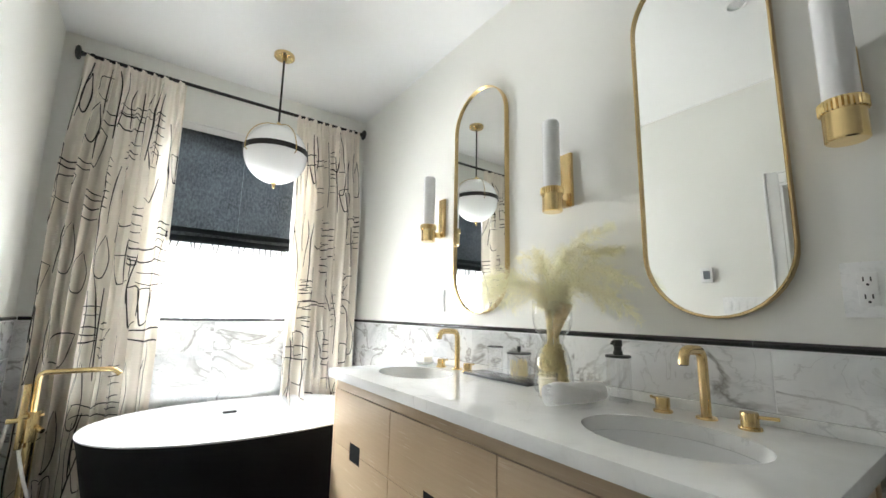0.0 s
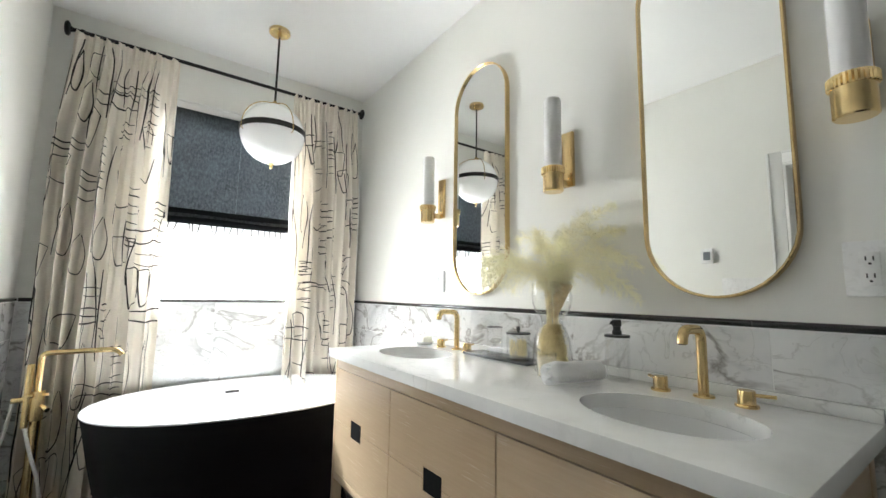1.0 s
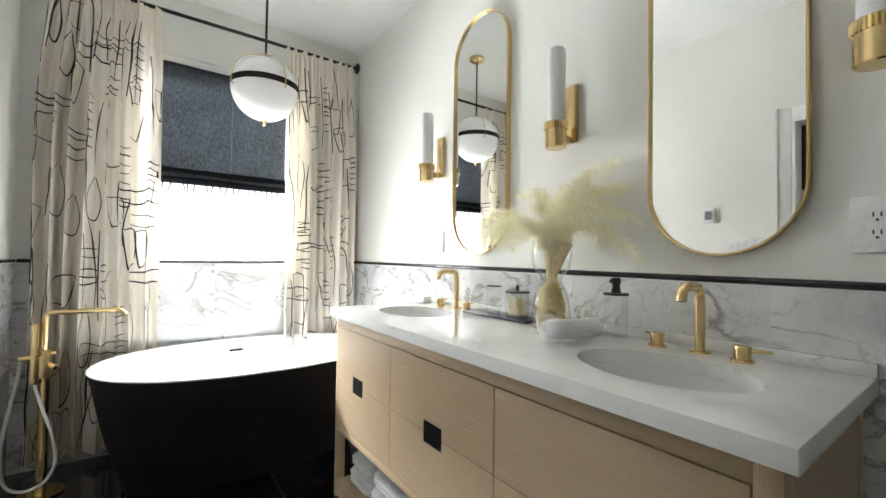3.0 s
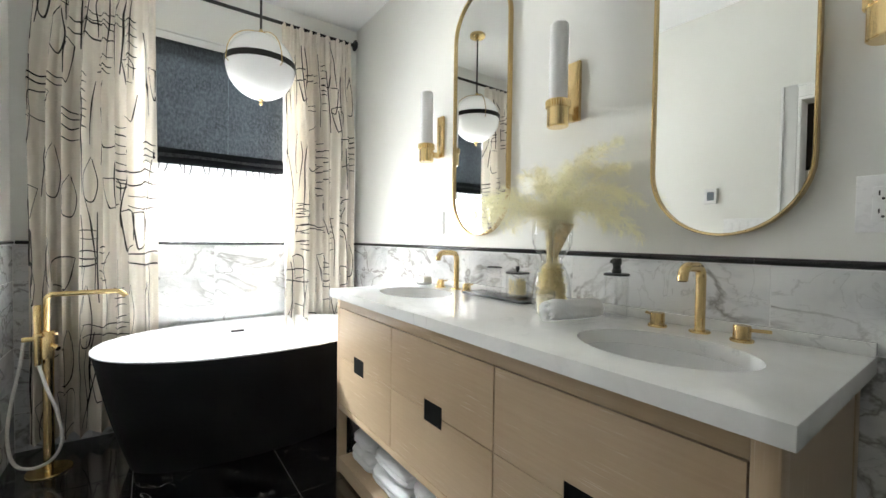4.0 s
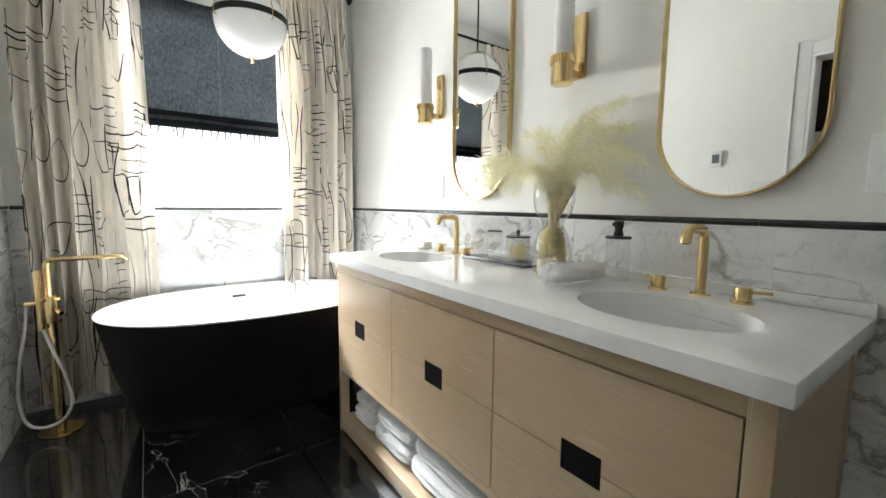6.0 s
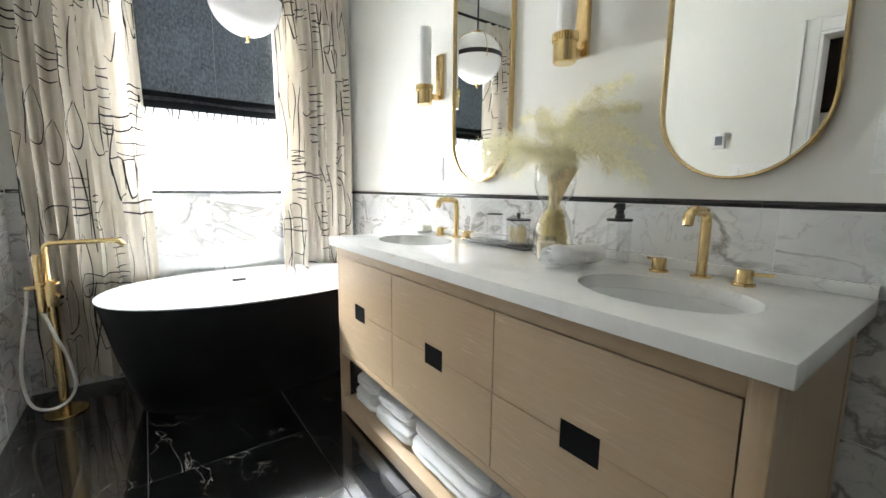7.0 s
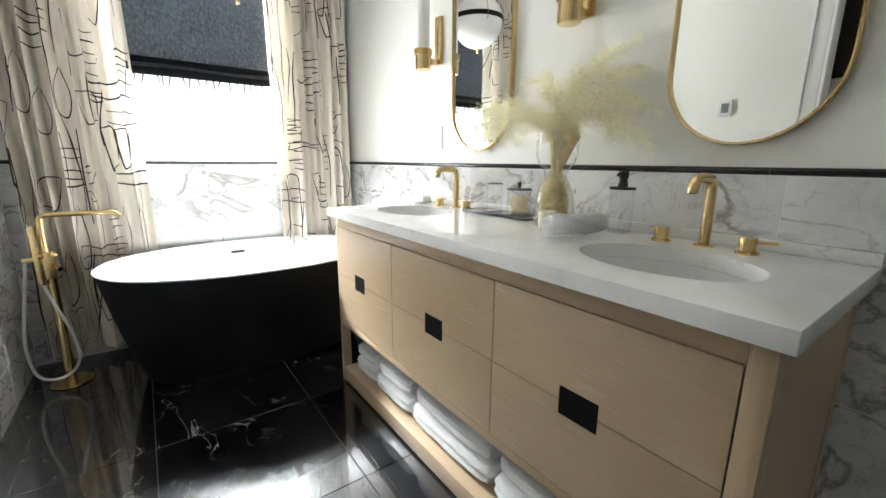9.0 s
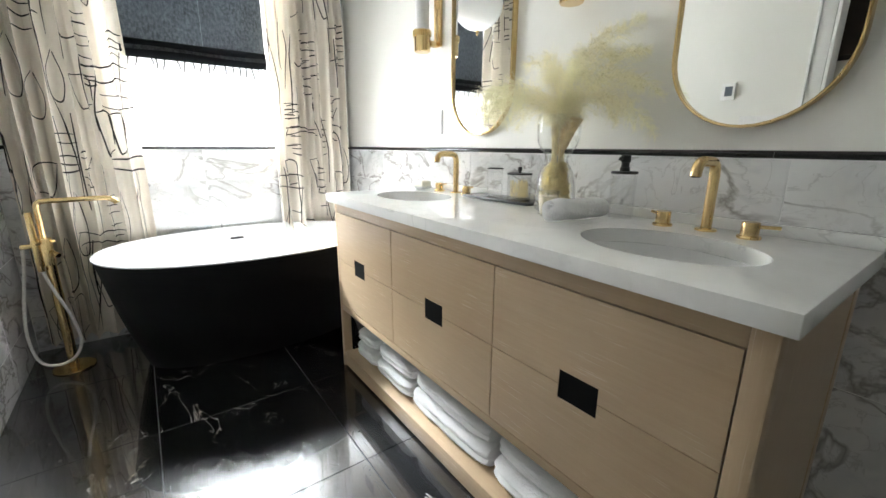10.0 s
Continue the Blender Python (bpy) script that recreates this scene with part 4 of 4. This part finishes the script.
for k in range(2600):                          # crumpled feather in the lower bulb
    a, rr, z = rng.uniform(0, 6.28), math.sqrt(rng.random()), rng.uniform(0.012, 0.172)
    R = (0.059 if z < 0.083 else 0.059 - (z - 0.083) * 0.36) * rr
    p = Vector((VAS[0] + R * math.cos(a), VAS[1] + R * math.sin(a), VAS[2] + z))
    d = Vector((rng.gauss(0, 1), rng.gauss(0, 1), rng.gauss(0, 1))).normalized() * 0.019
    o = d.orthogonal().normalized() * 0.0028
    q = p + d
    if math.hypot(q.x - VAS[0], q.y - VAS[1]) < 0.061 and 0.008 < q.z - VAS[2] < 0.178:
        bm.faces.new((bm.verts.new(p + o), bm.verts.new(p - o), bm.verts.new(q)))
part("filling", bm, AMBER, plume, "crumpled amber filling", smooth=False, kind="stuff")
m = Matrix.Translation((VAS[0] + 0.005, VAS[1] - 0.005, VAS[2] + 0.192)) @ pose(0, 0, 0, 12, 8, 0) @ Matrix.Scale(1.19, 4)
part("palm_spear", lathe([(0, 0.0), (0.008, 0.004), (0.013, 0.03), (0.021, 0.075), (0.031, 0.112), (0.029, 0.118), (0.020, 0.100), (0.0, 0.085)], m=m, seg=24), PALM, plume, "folded tan palm spear")

CAN = (-0.258, -2.217, 0.9005)
candle = thing("candle_jar", CAN, "cream candle in a small clear glass", "candle")
part("glass", glass_wall([(0.024, 0), (0.026, 0.003), (0.030, 0.070)], CAN, 0.002, 36), VESSEL, candle)
part("wax", lathe([(0, 0.006), (0.0225, 0.006), (0.0265, 0.056), (0.024, 0.055), (0, 0.0545)], CAN, 36), WAX, candle)
part("wick", tube([(CAN[0], CAN[1], CAN[2] + 0.053), (CAN[0] + 0.001, CAN[1], CAN[2] + 0.062)], 0.0008, 6), BLACK_PLASTIC, candle)
grown(candle, 1.19)

SOA = (-0.090, -2.383, 0.9005)
disp = thing("soap_dispenser", SOA, "clear acrylic soap dispenser with a black pump", "soap dispenser")
part("bottle", glass_wall([(0.031, 0), (0.033, 0.002), (0.033, 0.120)], SOA, 0.004, 40), FROST, disp, "clear acrylic bottle")
part("lid", lathe([(0, 0.1205), (0.035, 0.1205), (0.035, 0.1255), (0.033, 0.127), (0.012, 0.127), (0, 0.127)], SOA, 40), BLACK_PLASTIC, disp)
bm = lathe([(0, 0.127), (0.013, 0.127), (0.013, 0.137), (0.0105, 0.139), (0.0105, 0.150), (0.013, 0.152), (0.013, 0.168), (0.011, 0.170), (0, 0.170)], SOA, 28)
tube(bend([(SOA[0], SOA[1], SOA[2] + 0.162), (SOA[0] - 0.019, SOA[1] + 0.004, SOA[2] + 0.163), (SOA[0] - 0.021, SOA[1] + 0.0045, SOA[2] + 0.156)], 0.004), 0.0048, 10, bm=bm)
part("pump", bm, BLACK_PLASTIC, disp)
part("dip_tube", tube([(SOA[0], SOA[1], SOA[2] + 0.008), (SOA[0], SOA[1], SOA[2] + 0.121)], 0.003, 8), FROST, disp)
grown(disp, 1.19)


def rolled_towel(a, b, r, label):
    """A rolled hand towel from a to b, its spiral showing at the ends."""
    a, b = Vector(a), Vector(b)
    d = (b - a)
    L = d.length
    d.normalize()
    side = d.cross(Vector((0, 0, 1))).normalized()
    bm = bmesh.new()
    rows = []
    turns, n = 2.6, 150
    for k in range(n + 1):
        t = k / n
        ang = 2 * math.pi * turns * t + 0.6
        rad = r * (0.20 + 0.80 * t)
        row = []
        for j in range(31):
            s = j / 30
            wob = 0.0045 * noise.noise(Vector((ang * 1.2, s * 6, t * 3))) + 0.0009 * noise.noise(Vector((ang * 3, s * 16, 1)))
            rr = (rad + wob) * (1 - 0.10 * abs(2 * s - 1) ** 6)
            q = a + d * (L * s + 0.0012 * noise.noise(Vector((ang * 0.7, s, 3)))) + side * rr * 1.08 * math.cos(ang) + Vector((0, 0, rr * 0.95 * math.sin(ang)))
            row.append(bm.verts.new(q))
        rows.append(row)
    for x, y in zip(rows, rows[1:]):
        for j in range(30):
            bm.faces.new((x[j], x[j + 1], y[j + 1], y[j]))
    ob = single("hand_towel", bm, TERRY, label, "towel", at=(a.x, a.y, 0.9))
    return ob


rolled_towel((-0.384, -2.326, 0.9405), (-0.192, -2.380, 0.9405), 0.0415, "white rolled terry hand towel on the counter")

TRY = (-0.097, -1.833, 0.9005)
tray = single("tray", box(TRY[0] - 0.066, TRY[0] + 0.064, TRY[1] - 0.203, TRY[1] + 0.203, 0.9005, 0.9125, bevel=0.004), SLATE, "dark grey veined marble tray on the counter", "tray", at=TRY)


def jar(x, y, r, h, lid, label):
    at = (x, y, 0.913)
    ob = thing("bathroom_jar", at, label, "jar", "acrylic jars on the tray")
    part("body", glass_wall([(r - 0.002, 0), (r, 0.002), (r, h)], at, 0.004, 40), FROST, ob)
    if lid:
        c = part("lid", lathe([(0, h + 0.0005), (r + 0.002, h + 0.0005), (r + 0.002, h + 0.005), (r, h + 0.0065), (0, h + 0.0065)], at, 40), BLACK_PLASTIC, ob, "black lid")
        part("knob", lathe([(0, h + 0.0065), (0.006, h + 0.0065), (0.005, h + 0.013), (0.0085, h + 0.016), (0.0085, h + 0.030), (0.007, h + 0.032), (0, h + 0.032)], at, 20), BLACK_PLASTIC, c)
        r2 = random.Random(5)
        bm = bmesh.new()
        for k in range(40):
            a, q = r2.uniform(0, 6.28), (r - 0.010) * math.sqrt(r2.random())
            tube([(x + q * math.cos(a), y + q * math.sin(a), at[2] + 0.008), (x + q * math.cos(a + 0.2), y + q * math.sin(a + 0.2), at[2] + h * r2.uniform(0.6, 0.8))], 0.0018, 6, bm=bm)
        part("cotton_buds", bm, STRAW, ob, "tan sticks inside", kind="stuff")
    else:
        part("rim", lathe([(r - 0.005, h + 0.0004), (r + 0.0015, h + 0.0004), (r + 0.0015, h + 0.004), (r - 0.005, h + 0.004)], at, 40, close=True), BLACK_PLASTIC, ob, "black rim")
    return ob


jar(-0.072, -1.757, 0.036, 0.117, False, "open clear acrylic tumbler with a black rim")
jar(-0.084, -1.918, 0.0505, 0.101, True, "clear acrylic jar with a black knobbed lid")

DSH = (-0.105, -1.212, 0.9005)
dish = thing("soap_dish", DSH, "small white soap dish with a pale soap bar", "soap dish")
part("dish", lathe([(0, 0.004), (0.030, 0.004), (0.046, 0.012), (0.048, 0.012), (0.034, 0.0), (0, 0.0)], DSH, 36), PORCELAIN, dish)
grown(dish, 1.15)
bar = single("soap_bar", box(DSH[0] - 0.030, DSH[0] + 0.030, DSH[1] - 0.040, DSH[1] + 0.040, 0.9055, 0.943, bevel=0.008, seg=3), SOAP, "pale ivory soap bar on a dish", "soap", at=(DSH[0], DSH[1], 0.905))

# ---- towels on the shelf ----


def folded_towel(x0, x1, y0, y1, z0, z1, seed, label):
    """A soft folded towel: rounded folds in front, layers at its ends."""
    bm = bmesh.new()
    nw = 44
    cx, cy, cz = (x0 + x1) / 2, (y0 + y1) / 2, (z0 + z1) / 2
    hx, hy, hz = (x1 - x0) / 2, (y1 - y0) / 2, (z1 - z0) / 2
    rings = []
    n = 84
    for j in range(nw + 1):
        s = j / nw
        e = 1 - 0.10 * abs(2 * s - 1) ** 8
        ring = []
        for i in range(n):
            t = 2 * math.pi * i / n
            c, q = math.cos(t), math.sin(t)
            ux, uz = math.copysign(abs(c) ** 0.42, c), math.copysign(abs(q) ** 0.55, q)
            groove = 0.16 * math.exp(-((uz - 0.05) / 0.12) ** 2) * (1 if c < 0 else 0.2)
            p = Vector((ux * (1 - groove * 0.5), 2 * s - 1, uz))
            w = noise.noise(Vector((p.x * 2 + seed, p.y * 3, p.z * 2))) * 0.09 + noise.noise(Vector((p.x * 9 + seed, p.y * 14, p.z * 5))) * 0.035
            ring.append(bm.verts.new((cx + hx * p.x * e * (1 + w * 0.3), cy + hy * p.y + 0.004 * noise.noise(Vector((p.x * 3, seed, p.z * 3))), cz + hz * p.z * e * (1 + w) if p.z > 0 else cz + hz * p.z * e)))
        rings.append(ring)
    for a, b in zip(rings, rings[1:]):
        for i in range(n):
            bm.faces.new((a[i], a[(i + 1) % n], b[(i + 1) % n], b[i]))
    for ring, d in ((rings[0], -1), (rings[-1], 1)):
        mid = [bm.verts.new((cx + (v.co.x - cx) * 0.8, v.co.y + d * 0.006, cz + (v.co.z - cz) * 0.78)) for v in ring]
        for i in range(n):
            bm.faces.new((ring[i], ring[(i + 1) % n], mid[(i + 1) % n], mid[i]))
        bm.faces.new(mid)
    return single("bath_towel", bm, TERRY, label, "towel", group="towels on the open shelf", at=(cx, cy, z0))


ZS = 0.0405
LOWER, UPPER = "white folded terry towel lying on the oak shelf", "white folded terry towel stacked on another towel"
for k, (ya, yb, z1, z2) in enumerate(((-1.450, -1.245, 0.088, 0.066), (-1.770, -1.472, 0.082, 0.074), (-2.265, -1.795, 0.082, 0.076), (-2.780, -2.300, 0.086, 0.078))):
    folded_towel(-0.562, -0.22, ya, yb, ZS, ZS + z1, k * 7.1, LOWER)
    folded_towel(-0.555 + 0.004 * k, -0.23, ya + 0.012, yb - 0.006, ZS + z1 + 0.0005, ZS + z1 + z2, k * 3.7 + 2, UPPER)

# ---- bath filler ----
FX, FY = -1.797, -0.340
fill = thing("bath_filler", (FX, FY, 0), "freestanding brushed brass bath filler with hand shower and pale hose", "faucet")
part("floor_plate", lathe([(0, 0.0005), (0.082, 0.0005), (0.085, 0.003), (0.083, 0.008), (0.030, 0.010), (0.028, 0.013), (0, 0.013)], (FX, FY, 0), 48), BRASS, fill)
part("column", tube([(FX, FY, 0.008), (FX, FY, 0.56)], 0.0205, 24), BRASS, fill)
part("body", box(FX - 0.026, FX + 0.022, FY - 0.022, FY + 0.022, 0.535, 0.665, bevel=0.004), BRASS, fill)
part("riser", tube(bend([(FX - 0.004, FY, 0.66), (FX - 0.004, FY, 0.834), (FX + 0.270, FY, 0.836), (FX + 0.288, FY, 0.808)], 0.030, 8), 0.0125, 16), BRASS, fill, "square-turned spout")
hs = part("hand_shower", box(FX - 0.044, FX - 0.020, FY - 0.034, FY - 0.008, 0.512, 0.790, bevel=0.004), BRASS, fill)
part("holder", box(FX - 0.046, FX - 0.012, FY - 0.038, FY + 0.004, 0.640, 0.660, bevel=0.003), BRASS, fill)
part("outlet", tube([(FX - 0.02, FY - 0.004, 0.632), (FX - 0.086, FY - 0.004, 0.632)], 0.012, 16), BRASS, fill)
part("lever", tube([(FX + 0.018, FY - 0.02, 0.60), (FX + 0.042, FY - 0.05, 0.585)], 0.011, 14), BRASS, fill)
part("diverter", tube([(FX + 0.016, FY - 0.012, 0.650), (FX + 0.034, FY - 0.03, 0.652)], 0.007, 12), BRASS, fill)
part("hose", tube(smooth_path([(FX - 0.080, FY - 0.004, 0.622), (FX - 0.092, FY - 0.006, 0.52), (FX - 0.118, FY - 0.02, 0.36), (FX - 0.130, FY - 0.035, 0.21), (FX - 0.108, FY - 0.05, 0.09), (FX - 0.050, FY - 0.055, 0.052),
                               (FX + 0.018, FY - 0.055, 0.075), (FX + 0.052, FY - 0.05, 0.155), (FX + 0.036, FY - 0.042, 0.28), (FX + 0.0, FY - 0.032, 0.40), (FX - 0.030, FY - 0.022, 0.515)], 10), 0.0068, 12), HOSE, fill, "pale woven metal hose")
grown(fill, 1.078)
fill.location.z = ZF

# ---- plates, door casing, hall ----


def switch_plate(name, x, y, z, w, h, face, gangs, label, category):
    """A wall plate on the east wall (face -1) or the west wall (face 1)."""
    ob = thing(name, (x, y, z), label, category)
    xs = sorted((x, x + face * 0.006))
    part("plate", box(*xs, y - w / 2, y + w / 2, z - h / 2, z + h / 2, bevel=0.0015), PLATE, ob)
    for g in range(gangs):
        gy = y + (g - (gangs - 1) / 2) * 0.046
        xs = sorted((x + face * 0.0055, x + face * 0.0085))
        part("rocker", box(*xs, gy - 0.0155, gy + 0.0155, z - 0.033, z + 0.033, bevel=0.001), PLATE, ob)
    return ob


switch_plate("light_switch", -0.0005, -1.207, 1.255, 0.099, 0.127, -1, 2, "white two-gang rocker switch plate on the wall", "switch")
switch_plate("light_switch", XL + 0.0005, -2.108, 1.274, 0.262, 0.118, 1, 5, "white five-gang rocker switch plate by the doorway", "switch")
OY, OZ = -2.9875, 1.2565
out = thing("wall_outlet", (-0.0005, OY, OZ), "white double socket outlet on a wide plate", "outlet")
part("plate", box(-0.0070, -0.0005, OY - 0.086, OY + 0.043, OZ - 0.067, OZ + 0.067, bevel=0.0015), PLATE, out)
part("socket_face", box(-0.0095, -0.0065, OY - 0.021, OY + 0.015, OZ - 0.040, OZ + 0.040, bevel=0.001), PLATE, out)
part("rocker", box(-0.0095, -0.0065, OY - 0.070, OY - 0.036, OZ - 0.040, OZ + 0.040, bevel=0.001), PLATE, out)
# small dark blocks on the face, coloured as the shaded holes
for z in (OZ + 0.024, OZ - 0.018):
    for dy in (0.0065, -0.0065):
        part("slot", box(-0.0101, -0.0093, OY - 0.003 + dy - 0.0014, OY - 0.003 + dy + 0.0014, z - 0.005, z + 0.006), RECESS_SHADE, out)
    part("earth_hole", lathe([(0, 0), (0.0030, 0), (0.0030, 0.0008), (0, 0.0008)], m=Matrix.Translation((-0.0093, OY - 0.003, z - 0.0125)) @ pose(0, 0, 0, 0, -90, 0), seg=12), RECESS_SHADE, out)
part("reset_button", box(-0.0105, -0.0093, OY - 0.011, OY + 0.005, OZ - 0.0015, OZ + 0.0025), PLATE, out)
TY0, TZ0 = -1.890, 1.498
th = thing("thermostat", (XL, TY0, TZ0), "white square thermostat with a grey display", "thermostat")
part("case", box(XL + 0.0005, XL + 0.022, TY0 - 0.041, TY0 + 0.041, TZ0 - 0.054, TZ0 + 0.054, bevel=0.003), PLATE, th)
part("display", box(XL + 0.021, XL + 0.0226, TY0 - 0.026, TY0 + 0.020, TZ0 - 0.030, TZ0 + 0.032), LCD, th)

door = thing("door_1", (XL, (DOOR_Y0 + DOOR_Y1) / 2, ZF), "white painted casing round an open doorway", "door frame", kind="structure")
for ya, yb, za, zb in ((DOOR_Y1, DOOR_Y1 + 0.085, ZF, DOOR_Z + 0.085), (DOOR_Y0 - 0.085, DOOR_Y0, ZF, DOOR_Z + 0.085), (DOOR_Y0, DOOR_Y1, DOOR_Z, DOOR_Z + 0.085)):
    part("casing", box(XL + 0.0005, XL + 0.020, ya, yb, za, zb, bevel=0.004), TRIM, door)
    part("backband", box(XL + 0.0005, XL + 0.030, *((yb - 0.018, yb) if za == ZF and ya >= DOOR_Y1 else (ya, ya + 0.018) if za == ZF else (ya, yb)), *((za, zb) if za == ZF else (zb - 0.018, zb - 0.001)), bevel=0.004), TRIM, door)
for ya, yb in ((DOOR_Y1 - 0.018, DOOR_Y1 - 0.0005), (DOOR_Y0 + 0.0005, DOOR_Y0 + 0.018)):
    part("jamb", box(XL - 0.119, XL + 0.019, ya, yb, ZF, DOOR_Z - 0.0185, bevel=0.002), TRIM, door)
part("jamb", box(XL - 0.119, XL + 0.019, DOOR_Y0 + 0.0005, DOOR_Y1 - 0.0005, DOOR_Z - 0.018, DOOR_Z - 0.0005, bevel=0.002), TRIM, door)

pic = thing("wall_picture", (-3.1, -2.44, 2.06), "dark brown picture in a dark wood frame on the hall wall", "picture")
part("canvas", box(-3.088, -3.080, -2.86, -2.02, 1.805, 2.315), WALNUT, pic, "dark brown canvas", smooth=False)
for b in ((-2.89, -1.99, 1.775, 1.808), (-2.89, -1.99, 2.312, 2.345), (-2.89, -2.857, 1.808, 2.312), (-2.023, -1.99, 1.808, 2.312)):
    part("frame_bar", box(-3.0995, -3.072, *b, bevel=0.003), BLACK_METAL, pic)

dl = thing("downlight", (-1.012, -2.514, ZC), "white recessed ceiling downlight, unlit", "ceiling lamp")
part("ring", lathe([(0.040, 0.0), (0.056, -0.001), (0.058, -0.004), (0.044, -0.008), (0.040, -0.004)], (-1.012, -2.514, ZC - 0.0005), 40, close=True), TRIM, dl)
part("lens", lathe([(0, -0.001), (0.041, -0.001), (0.041, -0.003), (0, -0.003)], (-1.012, -2.514, ZC), 32), FROST, dl)

# ---- tiles, last ----
GAP = 0.003


def tiles(parent, name, us, vs, place, material, thick):
    """Pieces on a grid; place(u0, u1, v0, v1) gives the box. Alike sizes share one mesh."""
    made = {}
    for u0, u1 in zip(us, us[1:]):
        for v0, v1 in zip(vs, vs[1:]):
            if u1 - u0 < 0.02 or v1 - v0 < 0.02:
                continue
            b = place(u0 + GAP / 2, u1 - GAP / 2, v0 + GAP / 2, v1 - GAP / 2)
            c = Vector(((b[0] + b[1]) / 2, (b[2] + b[3]) / 2, (b[4] + b[5]) / 2))
            key = tuple(round(b[i + 1] - b[i], 4) for i in (0, 2, 4))
            if key not in made:
                made[key] = finish(box(-key[0] / 2, key[0] / 2, -key[1] / 2, key[1] / 2, -key[2] / 2, key[2] / 2, bevel=0.0008, seg=1), material, False)
            ob = new(name, made[key])
            ob.parent = parent
            ob.location = c - ORIGIN[parent.name]


def cuts(a, b, first, pitch):
    """From a to b, cut at first + k * pitch."""
    out, k = [a], math.ceil((a - first) / pitch + 1e-6)
    while first + k * pitch < b - 1e-6:
        out.append(first + k * pitch)
        k += 1
    return out + [b]


FLOOR = bpy.data.objects["floor"]
tiles(FLOOR, "floor_tile", cuts(XL, 0.0, -0.812, 0.640), cuts(YB, 0.0, -1.240, 0.640), lambda u0, u1, v0, v1: (u0, u1, v0, v1, ZF - 0.008, ZF), NERO, 0.008)
ROWS = [ZF, 0.170, 0.535, 0.900, TILE_TOP]


def tile_run(name, label, place, us, skip=()):
    ob = thing(name, (0, 0, 0), label, "wall tiling", kind="structure")
    tiles(ob, "marble_tile", us, ROWS, place, MARBLE, 0.008)
    return ob


east = tile_run("wainscot_east", "polished white marble wainscot tiles with grey veins", lambda u0, u1, v0, v1: (-0.008, -0.0005, u0, u1, v0, v1), cuts(YB, -0.0085, -2.786, 0.640))
north = tile_run("wainscot_north", "polished white marble wainscot tiles under the window", lambda u0, u1, v0, v1: (u0, u1, -0.008, -0.0005, v0, v1), cuts(XL + 0.0085, -0.0005, -1.02, 0.640))
west = tile_run("wainscot_west", "polished white marble wainscot tiles beside the bath", lambda u0, u1, v0, v1: (XL + 0.0005, XL + 0.008, u0, u1, v0, v1), cuts(DOOR_Y1 + 0.088, -0.0085, -0.50, 0.640))


def pencil(parent, a, b, axis):
    """A length of half-round black trim on a wall."""
    bm = bmesh.new()
    prof = [(0.0, -0.0105)] + [(0.004 + 0.0125 * math.cos(t), 0.0105 * math.sin(t)) for t in [radians(-90 + 15 * k) for k in range(13)]] + [(0.0, 0.0105)]
    rows = []
    for s in (a + 0.001, b - 0.001):
        row = []
        for d, h in prof:
            z = TILE_TOP + 0.0125 + h
            row.append(bm.verts.new({"east": (-0.0005 - d, s, z), "north": (s, -0.0005 - d, z), "west": (XL + 0.0005 + d, s, z)}[axis]))
        rows.append(row)
    n = len(prof)
    for i in range(n):
        bm.faces.new((rows[0][i], rows[0][(i + 1) % n], rows[1][(i + 1) % n], rows[1][i]))
    bm.faces.new(rows[0])
    bm.faces.new(rows[1][::-1])
    part("pencil_trim", bm, BLACK_PENCIL, parent, "black glazed pencil trim")


for par, us, ax in ((east, cuts(YB, -2.460, -2.748, 0.310) + [-2.422] + cuts(-2.422, -0.018, -2.422, 0.318)[1:], "east"), (north, cuts(XL + 0.018, -0.0005, -0.90, 0.318), "north"), (west, cuts(DOOR_Y1 + 0.088, -0.018, -0.3, 0.318), "west")):
    for a, b in zip(us, us[1:]):
        if b - a > 0.004:
            pencil(par, a, b, ax)
for par, b in ((east, (-0.0068, -0.0004, YB, -0.003, ZF, TILE_TOP + 0.02)), (north, (XL + 0.004, -0.004, -0.0068, -0.0004, ZF, TILE_TOP + 0.02)), (west, (XL + 0.0004, XL + 0.0068, DOOR_Y1 + 0.088, -0.003, ZF, TILE_TOP + 0.02))):
    part("grout", box(*b), GROUT, par, "pale grout", smooth=False)
